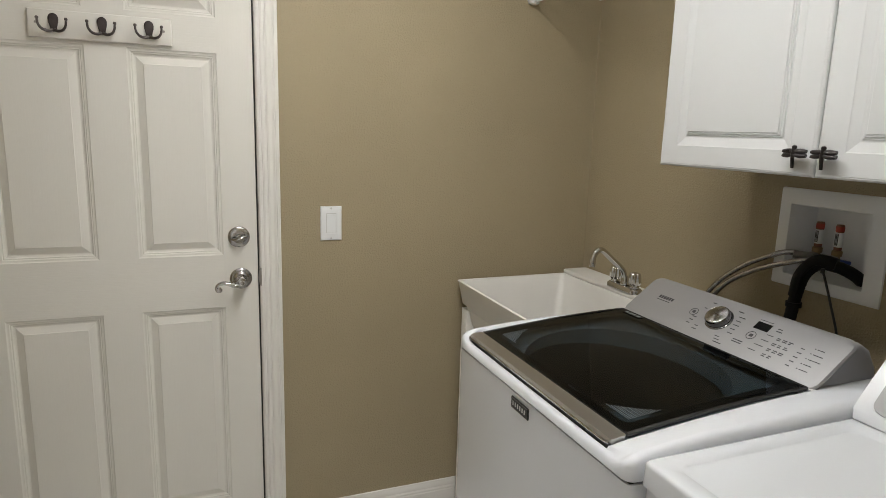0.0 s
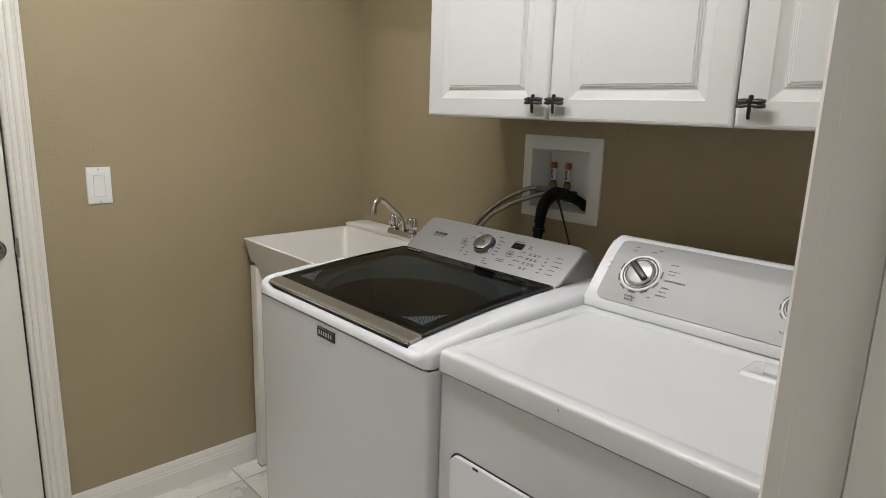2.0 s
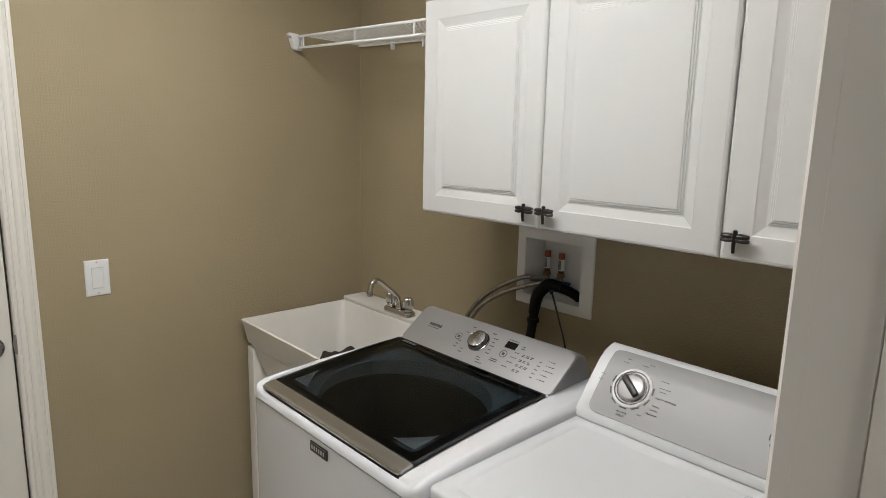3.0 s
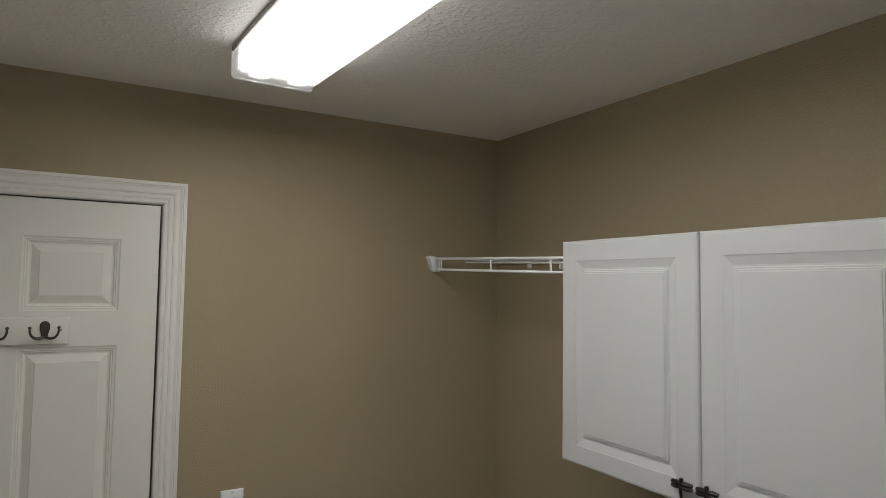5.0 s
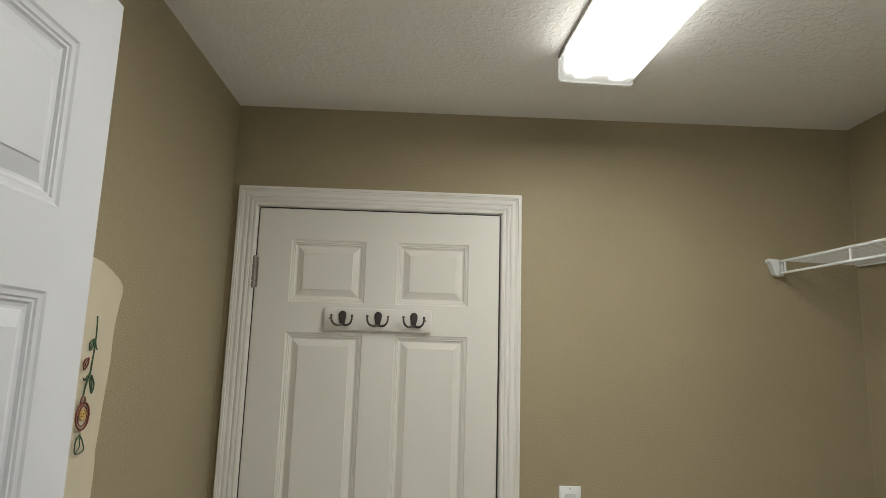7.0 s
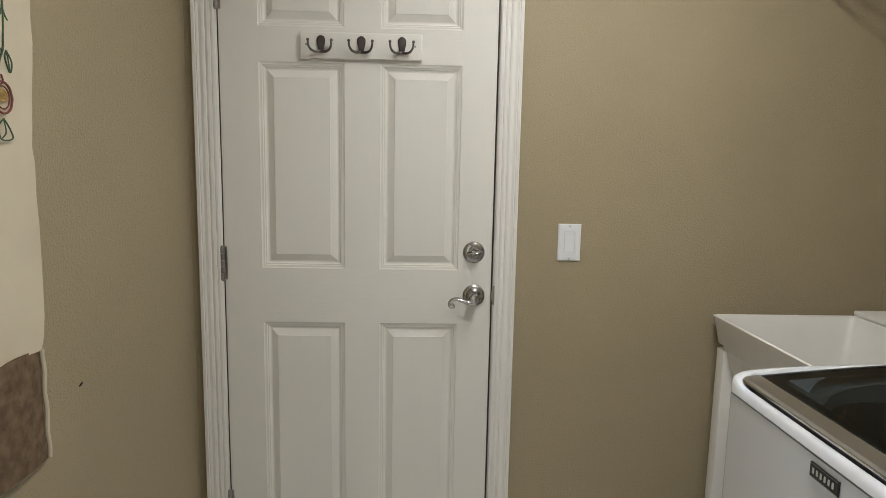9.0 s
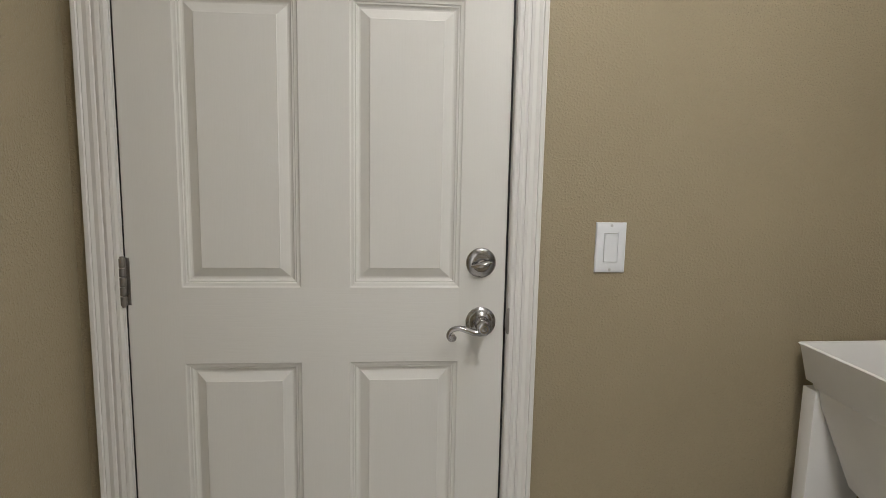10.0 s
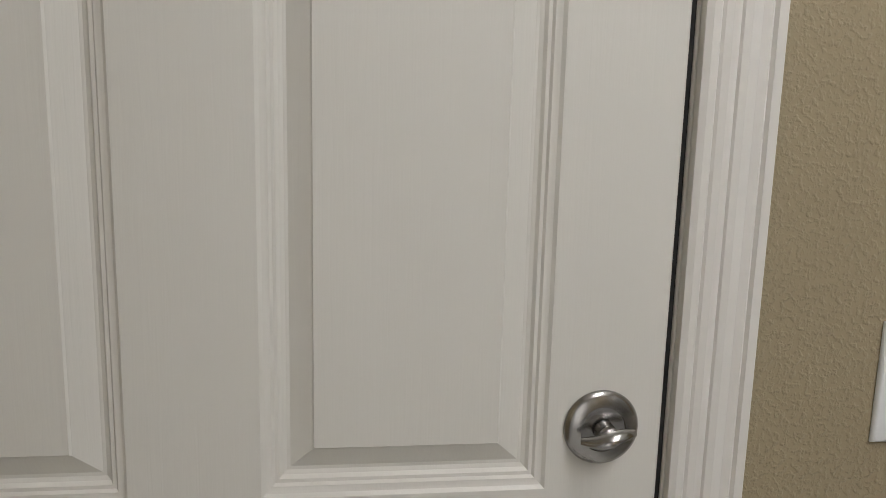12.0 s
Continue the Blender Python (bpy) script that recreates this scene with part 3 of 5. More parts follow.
def cloth_edge(z):
    pts = [(1.006, -0.795), (1.022, -0.786), (1.068, -0.777), (1.148, -0.772), (1.229, -0.768), (1.277, -0.771), (1.337, -0.767), (1.362, -0.775), (1.403, -0.767), (1.448, -0.761), (1.503, -0.752), (1.542, -0.748), (1.582, -0.751),
           (1.622, -0.749), (1.659, -0.741), (1.687, -0.734), (1.70, -0.739), (1.713, -0.761), (1.725, -0.81), (1.738, -0.86), (1.745, -0.90)]
    for (a, p), (b, q) in zip(pts, pts[1:]):
        if a <= z <= b:
            return p + (q - p) * (z - a) / (b - a)
    return pts[-1][1]


bm = B()
rows = [1.006 + 0.739 * i / 62 for i in range(63)]
front, rear = [], []
for z in rows:
    e = cloth_edge(z)
    ln = []
    for k in range(15):
        y = e - (0.44 + e + 0.745) * k / 14
        fold = 0.004 * math.sin(y * 42 + z * 3.0) + 0.003 * math.sin(y * 17 - z * 6)
        ln.append((XL + 0.020 + fold, y, z))
    front.append([bm.verts.new(p) for p in ln])
    rear.append([bm.verts.new((p[0] - 0.006, p[1], p[2])) for p in ln])
for i in range(62):
    for k in range(14):
        bm.faces.new((front[i][k], front[i][k + 1], front[i + 1][k + 1], front[i + 1][k]))
        bm.faces.new((rear[i][k], rear[i + 1][k], rear[i + 1][k + 1], rear[i][k + 1]))
    for k in (0, 14):
        bm.faces.new((front[i][k], front[i + 1][k], rear[i + 1][k], rear[i][k]))
for i in (0, 62):
    for k in range(14):
        bm.faces.new((front[i][k], front[i][k + 1], rear[i][k + 1], rear[i][k]))
part("fabric", bm, CLOTH, cloth, "cream cotton with a wavy edge")
bm = B()
strip = []
for i in range(21):
    z = 0.80 + 0.21 * i / 20
    strip.append([(XL + 0.018 + 0.003 * math.sin(y * 40 + z * 5), y, z) for y in [-0.788 + 0.002 * math.sin(z * 90) - 0.04 * k for k in range(10)]])
ring_stack(bm, [r + [(x - 0.007, y, z) for x, y, z in r[::-1]] for r in strip], True, True)
part("hem_band", bm, HEM, cloth, "brown woven band below the cream cotton", angle=60)
part("hem_piping", tube(B(), [(XL + 0.0185, -0.7865 + 0.002 * math.sin(0.9 * i), 0.802 + 0.0103 * i) for i in range(21)], 0.0042, 8), CLOTH, cloth, "cream piping")
CX = XL + 0.0265


def stitch(name, pts, r, material, n=6):
    part(name, tube(B(), curve([(CX, y, z) for y, z in pts], n), r, 6), material, cloth)


def stitched_ring(name, y, z, ry, rz, r, material):
    stitch(name, [(y + ry * math.cos(a), z + rz * math.sin(a)) for a in [2 * math.pi * i / 9 for i in range(10)]], r, material, 4)


stitch("stem", [(-0.842, 1.628), (-0.839, 1.609), (-0.838, 1.587), (-0.839, 1.564), (-0.842, 1.535), (-0.845, 1.515), (-0.855, 1.496), (-0.859, 1.476)], 0.0016, GREEN)
stitch("stem", [(-0.838, 1.58), (-0.834, 1.57), (-0.828, 1.563)], 0.0013, GREEN)
stitch("stem", [(-0.843, 1.519), (-0.853, 1.513), (-0.859, 1.506), (-0.867, 1.51)], 0.0014, GREEN)
for pts in ([(-0.844, 1.584), (-0.857, 1.576), (-0.855, 1.562), (-0.845, 1.570), (-0.844, 1.584)], [(-0.837, 1.515), (-0.841, 1.503), (-0.831, 1.481), (-0.825, 1.498), (-0.837, 1.515)],
            [(-0.855, 1.407), (-0.867, 1.395), (-0.864, 1.374), (-0.836, 1.376), (-0.842, 1.392), (-0.855, 1.407)]):
    stitch("leaf", pts, 0.0013, GREEN)
    stitch("leaf_vein", [pts[0], tuple((a + b) / 2 for a, b in zip(pts[1], pts[3])), pts[2]], 0.0010, GREEN)
stitch("bud", [(-0.855, 1.548), (-0.869, 1.542), (-0.868, 1.526), (-0.856, 1.535), (-0.855, 1.548)], 0.0014, ROSE)
stitch("bud", [(-0.858, 1.544), (-0.864, 1.538), (-0.864, 1.532)], 0.0011, ROSE)
stitch("calyx", [(-0.853, 1.476), (-0.850, 1.466), (-0.858, 1.460), (-0.866, 1.466), (-0.862, 1.476)], 0.0014, ROSE)
stitched_ring("rose", -0.853, 1.440, 0.023, 0.025, 0.0018, ROSE)
stitched_ring("rose", -0.853, 1.440, 0.016, 0.018, 0.0012, ROSE)
stitched_ring("rose_heart", -0.853, 1.443, 0.010, 0.009, 0.0018, GOLDT)
stitched_ring("rose_heart", -0.853, 1.443, 0.005, 0.004, 0.0018, GOLDT)

# ---- ceiling light ----
lamp = thing("ceiling_light", (0.204, -1.07, CEIL), "white fluorescent ceiling light with a glowing wraparound lens", "ceiling light")
bm = B()
box(bm, LX0 + 0.03, LX1 - 0.03, LY0 + 0.01, LY1 - 0.01, CEIL - 0.05, CEIL - 0.0005)
part("housing", bm, TRIM, lamp, "white sheet-metal pan")
LENSP = [(LX0 + 0.006, CEIL - 0.012), (LX0 + 0.005, CEIL - 0.040), (LX0 + 0.006, CEIL - 0.068), (LX0 + 0.012, CEIL - 0.075), (LX1 - 0.012, CEIL - 0.075), (LX1 - 0.006, CEIL - 0.068), (LX1 - 0.005, CEIL - 0.040), (LX1 - 0.006, CEIL - 0.012)]
for name, m, faces in (("lens", LENS, (2, 3, 4)), ("lens_side", LENS_SIDE, (1,)), ("lens_side", LENS_SIDE, (5,)), ("lens_side", LENS_UPPER, (0,)), ("lens_side", LENS_UPPER, (6,))):
    bm = B()
    for i in faces:
        bm.faces.new([bm.verts.new((LENSP[k][0], y, LENSP[k][1])) for k, y in ((i, LY0 + 0.006), (i + 1, LY0 + 0.006), (i + 1, LY1 - 0.006), (i, LY1 - 0.006))])
    part(name, bm, m, lamp, "bright prismatic acrylic lens" if name == "lens" else "dimmer ribbed lens side")
# Grey strips put the shade between pan and ceiling into colour.
for x0, x1 in ((LX0 - 0.001, LX0 + 0.005), (LX1 - 0.005, LX1 + 0.001)):
    part("pan_edge", box(B(), x0, x1, LY0 + 0.006, LY1 - 0.006, CEIL - 0.0125, CEIL - 0.0005, 0.001, 1), HINGE, lamp, "grey strip standing in for the shaded edge of the white pan")
for y0, y1 in ((LY1 - 0.006, LY1), (LY0, LY0 + 0.006)):
    bm = prism(B(), [(LX0, CEIL - 0.001), (LX0, CEIL - 0.072), (LX0 + 0.006, CEIL - 0.079), (LX1 - 0.006, CEIL - 0.079), (LX1, CEIL - 0.072), (LX1, CEIL - 0.001)], "y", y0, y1, 0.0015, 1)
    part("end_cap", bm, LAMPCAP, lamp, "white translucent end cap with a faint added glow")
# the fixture hangs a little askew to the walls
lamp.rotation_euler.z = 0.055
lamp.location.x += 0.0335

# ---- wall cabinets ----
CAB_LOOPS = [(0, 0), (0.002, 0.0012), (0.020, 0.0065), (0.024, 0.0065), (0.0255, 0.0045), (0.0285, 0.0045), (0.030, 0.002), (0.033, 0.002), (0.0345, 0.0003)]
CAB_RIM = [(0.0, 0.006), (0.0015, 0.003), (0.004, 0.001), (0.0055, 0.001), (0.0075, 0.0), (0.010, 0.0)]
CZ0, CZ1, CXF = 1.358, 1.941, 0.928
TURN = Matrix.Rotation(radians(-90), 4, "Z")     # local -y to -x


def knob_parts(parent, y, z, lean):
    """A dragonfly knob: body, tail, two pairs of wings, stem."""
    bm = B()
    lathe(bm, [(0, 0.0), (0.004, 0.0), (0.0035, -0.018), (0, -0.018)], Matrix.Translation((CXF, y, z - 0.001)) @ Matrix.Rotation(radians(90), 4, "Y"), 10)
    tube(bm, curve([(CXF - 0.019, y, z + 0.010), (CXF - 0.021, y, z + 0.003), (CXF - 0.020, y + lean * 0.001, z - 0.010), (CXF - 0.017, y + lean * 0.002, z - 0.027)], 5), lambda t: 0.0048 - 0.0016 * t, 10)
    lathe(bm, [(0, -0.005), (0.004, -0.003), (0.005, 0), (0.004, 0.003), (0, 0.005)], Matrix.Translation((CXF - 0.019, y, z + 0.013)), 12)
    for s in (-1, 1):
        for h0, h1 in ((0.0055, 0.0055), (-0.0005, -0.003)):
            tube(bm, curve([(CXF - 0.020, y, z + h0), (CXF - 0.019, y + s * 0.012, z + h0 + (h1 - h0) * 0.7), (CXF - 0.017, y + s * 0.026, z + h1)], 4), lambda t: 0.0030 + 0.0030 * math.sin(math.pi * min(1, t * 0.8 + 0.1)), 10, 0.7)
    part("dragonfly_knob", bm, IRON, parent, "dark bronze dragonfly knob")


def cabinet(y0, y1, doors, label):
    """Wall cabinet between y1 (far) and y0 (near); doors: (far edge, near edge, knob y)."""
    c = thing("wall_cabinet", (XR, (y0 + y1) / 2, CZ0), label, "cabinet", "white wall cabinets")
    part("carcass", box(B(), CXF + 0.021, XR - 0.001, y0, y1, CZ0 + 0.002, CZ1 - 0.002, 0.001, 1), FOIL, c)
    for far, near, ky in doors:
        m = Matrix.Translation((CXF, far, CZ0)) @ TURN
        w, h = far - near, CZ1 - CZ0
        bm = panelled(B(), w, h, 0.0195, [(0.057, w - 0.056, 0.050, h - 0.053)], CAB_LOOPS, CAB_RIM, m)
        d = part("cabinet_door", bm, FOIL, c, "white raised-panel door", angle=14)
        knob_parts(d, ky, 1.402, 1)
    return c


cabinet(-1.621, -0.746, [(-0.7455, -1.1775, -1.147), (-1.1805, -1.6205, -1.209)], "white two-door raised-panel wall cabinet above the washer")
cabinet(-2.030, -1.6225, [(-1.6235, -2.028, -1.658)], "white raised-panel wall cabinet above the dryer")

# ---- wire shelf between the wall and the cabinet ----
shelf = thing("wire_shelf", (XR, -0.37, 1.90), "white ventilated wire shelf above the utility sink", "shelf")
SX0, SX1 = 0.948, XR - 0.012


def sz(y, z):
    return z + 0.026 * y


def rod(name, pts, r, label=""):
    part(name, tube(B(), pts, r, 8), PLASTIC, shelf, label)


rod("lip_rail", [(SX0, -0.012, sz(0, 1.917)), (SX0, -0.742, sz(-0.742, 1.917))], 0.0042)
rod("lip_rail", [(SX0, -0.012, sz(0, 1.877)), (SX0, -0.742, sz(-0.742, 1.877))], 0.0042)
rod("back_rail", [(SX1, -0.004, sz(0, 1.912)), (SX1, -0.742, sz(-0.742, 1.912))], 0.003)
for x in (1.09,):
    rod("support_rod", [(x, -0.004, sz(0, 1.9075)), (x, -0.742, sz(-0.742, 1.9075))], 0.0028)
for y in (-0.058, -0.378, -0.676):
    rod("lip_upright", [(SX0, y, sz(y, 1.877)), (SX0, y, sz(y, 1.917))], 0.0035)
for i in range(57):
    y = -0.02 - 0.0128 * i
    rod("cross_wire", [(SX0 - 0.004, y, sz(y, 1.9135)), (SX0, y, sz(y, 1.9215)), (SX1, y, sz(y, 1.9155))], 0.00065)
bm = B()
prism(bm, [(SX0 + u, 1.868 + v) for u, v in ((-0.004, 0.0), (-0.016, 0.003), (-0.022, 0.014), (-0.025, 0.030), (-0.026, 0.044), (-0.036, 0.046), (-0.038, 0.054), (-0.034, 0.059), (0.002, 0.056), (0.004, 0.030))], "y", -0.026, -0.001, 0.003, 2)
box(bm, SX0 + 0.009, SX0 + 0.013, -0.028, -0.001, 1.872, 1.916, 0.0015, 1)
for z0, z1 in ((1.868, 1.874), (1.912, 1.918)):
    box(bm, SX0 + 0.001, SX0 + 0.013, -0.028, -0.001, z0, z1, 0.0015, 1)
part("end_bracket", bm, PLASTIC, shelf, "white plastic end bracket")
for y in (-0.22, -0.40):
    bm = B()
    box(bm, SX1 - 0.006, XR - 0.0005, y - 0.006, y + 0.006, sz(y, 1.890), sz(y, 1.918), 0.003)
    part("wall_clip", bm, PLASTIC, shelf, "white wall clip")

# ---- washer ----
WY0, WY1 = -1.339, -0.6775      # near and far side
washer = thing("washing_machine", (0.75, -1.01, 0.0), "white top-load washer with a smoked glass lid and silver console", "washing machine")
bm = B()
box(bm, 0.420, 1.10, WY0, WY1, 0.03, 0.897, 0.012, 3, lambda a, b: abs(a.z - b.z) > 0.3)
part("body", bm, ENAMEL, washer, "white enamelled cabinet")
part("kick_plate", box(B(), 0.445, 1.08, WY0 + 0.02, WY1 - 0.02, 0.004, 0.030), BLACK, washer)
part("seam", box(B(), 0.4255, 1.09, WY0 + 0.006, WY1 - 0.006, 0.896, 0.9025), BLACK, washer, "dark seam under the top")


def deck(x):
    """Height of the washer's top along its depth."""
    return 0.931 + 0.033 * (1 - (1 - min(1, max(0, (x - 0.43) / 0.45))) ** 1.6)


def rim(x, y):
    """Height of the white top: its sides stand above the dipped front of the lid."""
    side = min(1, max(0, (abs(y - (WY0 + WY1) / 2) - (WY1 - WY0) / 2 + 0.045) / 0.040))
    back = min(1, max(0, (0.86 - x) / 0.40))
    side = side * side * (3 - 2 * side)
    front = min(1, max(0, (0.441 - x) / 0.012))
    return deck(x) + 0.015 * side * back * back * (3 - 2 * back) - 0.009 * (1 - side) * front


# top shell: rounded rim with an opening for the lid
LIDX0, LIDX1, LIDY0, LIDY1 = 0.432, 0.884, -1.268, -0.705
bm = B()


rings = [[(x, y, 0.902) for x, y in sub_rect(0.4175, 1.095, WY0, WY1, 0.018, 5, 24)]]
for ins, dz in ((0.0, -0.020), (0.002, -0.012), (0.006, -0.006), (0.012, -0.002), (0.019, 0.0)):
    rings.append([(x, y, rim(x, y) + dz) for x, y in sub_rect(0.4175 + ins * 0.6, 1.095 - ins, WY0 + ins, WY1 - ins, 0.018 + ins * 1.3, 5, 24)])
rings.append([(x, y, deck(x) + 0.0005 + (rim(x, y) - deck(x)) * (0.35 if x > 0.430 else 1.0)) for x, y in sub_rect(LIDX0 - 0.003, LIDX1 + 0.004, LIDY0 - 0.004, LIDY1 + 0.004, 0.008, 5, 24)])
rings.append([(x, y, deck(x) - 0.016) for x, y in sub_rect(LIDX0 - 0.001, LIDX1 + 0.002, LIDY0 - 0.001, LIDY1 + 0.001, 0.008, 5, 24)])
part("top_shell", ring_stack(bm, rings), ENAMEL, washer, "white rounded top deck", angle=50)

# tub seen through the lid
CX0, CY0, TR = 0.668, -0.987, 0.215
bm = B()
ell = [(CX0 + TR * 0.93 * math.cos(a), CY0 + TR * 1.12 * math.sin(a)) for a in [2 * math.pi * i / 48 for i in range(48)]]
sq = []
for x, y in ell:
    dx, dy = x - CX0, y - CY0
    k = min((LIDX1 - 0.004 - CX0 if dx > 0 else CX0 - LIDX0 - 0.004) / max(abs(dx), 1e-6), (LIDY1 - 0.004 - CY0 if dy > 0 else CY0 - LIDY0 - 0.004) / max(abs(dy), 1e-6))
    sq.append((CX0 + dx * k, CY0 + dy * k))
ring_stack(bm, [[(x, y, deck(x) - 0.017) for x, y in sq], [(x, y, deck(x) - 0.020) for x, y in ell], [(CX0 + (x - CX0) * 0.95, CY0 + (y - CY0) * 0.95, 0.87) for x, y in ell]])
part("tub_cover", bm, TUBD, washer, "grey plastic tub cover")
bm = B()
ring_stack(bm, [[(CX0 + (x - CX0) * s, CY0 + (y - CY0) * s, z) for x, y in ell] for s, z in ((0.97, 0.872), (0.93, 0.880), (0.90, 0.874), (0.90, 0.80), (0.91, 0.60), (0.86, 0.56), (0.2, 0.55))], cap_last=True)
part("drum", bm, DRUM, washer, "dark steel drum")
for k, z in ((0.93, 0.882), (0.885, 0.815)):
    ring = [(CX0 + (x - CX0) * k, CY0 + (y - CY0) * k, z) for x, y in ell]
    part("tub_ring", tube(B(), ring + ring[:1], 0.0022, 8), TUBD, washer, "pale rim inside the tub")
bm = B()
lathe(bm, [(0, 0.70), (0.02, 0.70), (0.05, 0.62), (0.12, 0.58), (0.17, 0.57)], Matrix.Translation((CX0, CY0, 0)), 24)
part("agitator", bm, TUBD, washer)

lid = part("lid", ring_stack(B(), [[(x, y, deck(x) + 0.0005) for x, y in sub_rect(LIDX0 + 0.034, LIDX1, LIDY0, LIDY1, 0.006)],
                                   [(x, y, deck(x) + 0.006) for x, y in sub_rect(LIDX0 + 0.034, LIDX1, LIDY0, LIDY1, 0.006)],
                                   [(x, y, deck(x) + 0.007) for x, y in sub_rect(LIDX0 + 0.036, LIDX1 - 0.003, LIDY0 + 0.006, LIDY1 - 0.006, 0.006)],
                                   [(x, y, deck(x) + 0.0045) for x, y in sub_rect(LIDX0 + 0.037, LIDX1 - 0.005, LIDY0 + 0.008, LIDY1 - 0.008, 0.006)],
                                   [(x, y, deck(x) - 0.002) for x, y in sub_rect(LIDX0 + 0.037, LIDX1 - 0.005, LIDY0 + 0.008, LIDY1 - 0.008, 0.006)]]), LIDRIM, washer, "black lid rim")
bm = B()
g = sub_rect(LIDX0 + 0.0375, LIDX1 - 0.0055, LIDY0 + 0.0085, LIDY1 - 0.0085, 0.006)
ring_stack(bm, [[(x, y, deck(x) + 0.0015) for x, y in g], [(x, y, deck(x) + 0.0055) for x, y in g]], True, True)
border = [sub_rect(LIDX0 + 0.038 + a, LIDX1 - 0.006 - c, LIDY0 + 0.009 + d, LIDY1 - 0.009 - d, 0.006 + r) for a, c, d, r in ((0, 0, 0, 0), (0.022, 0.018, 0.026, 0.012))]
part("lid_border", ring_stack(B(), [[(x, y, deck(x) + 0.0008) for x, y in r] for r in border]), LIDRIM, lid, "black printed border under the glass")
pane = part("lid_glass", bm, GLASSD, lid, "smoked tempered glass")
pane.visible_shadow = False
bm = B()
e = sub_rect(LIDX0, LIDX0 + 0.0335, LIDY0, LIDY1, 0.004)
ring_stack(bm, [[(x + (0.004 if x < LIDX0 + 0.01 else 0), y, deck(x) - 0.003) for x, y in e], [(x, y, deck(x) + 0.0015) for x, y in e], [(x + (0.0025 if x < LIDX0 + 0.01 else 0), y, deck(x) + 0.0065) for x, y in e]], False, True)
part("lid_trim", bm, STEEL, lid, "brushed stainless front trim")
part("lid_lip", tube(B(), [(LIDX0 + 0.0005, LIDY0 + 0.003, deck(LIDX0) + 0.0006), (LIDX0 - 0.0026, LIDY0 + 0.010, deck(LIDX0) + 0.0006), (LIDX0 - 0.0026, LIDY1 - 0.010, deck(LIDX0) + 0.0006), (LIDX0 + 0.0005, LIDY1 - 0.003, deck(LIDX0) + 0.0006)], 0.0024, 8), CHROME, lid, "bright rolled front lip")
# dotted corner print under the glass
bm = B()
for cy, s in ((LIDY0 + 0.042, 1), (LIDY1 - 0.042, -1)):
    for i in range(22):
        for j in range(30):
            x, y = LIDX0 + 0.070 + 0.0042 * i, cy + s * 0.0042 * j
            dx, dy = (x - CX0) / (TR * 0.98), (y - CY0) / (TR * 1.18)
            if dx * dx + dy * dy > 1.10 and x < 0.60:
                z = deck(x) + 0.0058
                bm.faces.new([bm.verts.new((x + 0.0014 * a, y + 0.0014 * b, z)) for a, b in ((-1, -1), (1, -1), (1, 1), (-1, 1))])
tagged(part("dot_print", bm, DOTS, lid, "pale dot print on the glass corners"), kind="stuff")
bm = B()
box(bm, 0.862, 0.876, -0.80, -0.735, deck(0.87) + 0.0058, deck(0.87) + 0.0064)
part("lid_print", bm, LIDRIM, lid, "small black lid print")
for k in range(4):
    part("lid_print_bar", box(B(), 0.8645, 0.8735, -0.793 + 0.014 * k, -0.784 + 0.014 * k, deck(0.87) + 0.0064, deck(0.87) + 0.0069), DOTS, lid)

# Black strip draws the shadow line beneath the front trim.
part("lid_gap", box(B(), 0.4310, 0.4380, LIDY0 + 0.003, LIDY1 - 0.003, 0.915, 0.9275), BLACK, washer, "black strip standing in for the shadow under the lid trim")

# badge on the front
badge = part("badge", box(B(), 0.416, 0.420, -1.030, -0.960, 0.8625, 0.8875, 0.001, 1), BLACK, washer, "small black maker's badge")
part("badge_rim", box(B(), 0.4152, 0.4162, -1.0285, -0.9615, 0.8640, 0.8646), HINGE, badge)
part("badge_rim", box(B(), 0.4152, 0.4162, -1.0285, -0.9615, 0.8854, 0.8860), HINGE, badge)
for k in range(6):
    y = -0.968 - 0.0096 * k
    part("badge_bar", box(B(), 0.4152, 0.4162, y - 0.0040, y, 0.8705, 0.8800), PALE, badge)

# console: wedge with a sloped silver face
FX0, FZ0, FX1, FZ1 = 0.886, 0.9625, 1.001, 1.048
FL = math.hypot(FX1 - FX0, FZ1 - FZ0)
TILT = math.atan2(FZ1 - FZ0, FX1 - FX0)
# local frame on the face: x along -y of the room (to the near side), y up the slope, z out of it
FRM = Matrix(((0, math.cos(TILT), -math.sin(TILT), FX0), (-1, 0, 0, -0.700), (0, math.sin(TILT), math.cos(TILT), FZ0), (0, 0, 0, 1)))


def face_ring(x0, x1, y0, y1, r, h):
    return [tuple(FRM @ Vector((x, y, h))) for x, y in sub_rect(x0, x1, y0, y1, r, 5, 4)]


CWD = 0.570
bm = B()
ring_stack(bm, [face_ring(0.012, CWD - 0.012, 0.004, FL - 0.004, 0.02, -0.012), face_ring(-0.001, CWD + 0.001, -0.002, FL + 0.002, 0.024, -0.009), face_ring(-0.003, CWD + 0.003, -0.003, FL + 0.004, 0.026, -0.004), face_ring(0, CWD, 0, FL, 0.024, 0.0), face_ring(0.008, CWD - 0.008, 0.007, FL - 0.008, 0.018, 0.0012)], False, True)
console = part("console", bm, SILVER, washer, "sloped silver control panel")
bm = prism(B(), [(0.893, 0.955), (1.000, 1.036), (1.022, 1.040), (1.050, 1.024), (1.074, 0.985), (1.080, 0.950)], "y", -0.700 - CWD + 0.006, -0.706, 0.010, 3)
part("console_back", bm, SILVER, washer, "grey console housing")


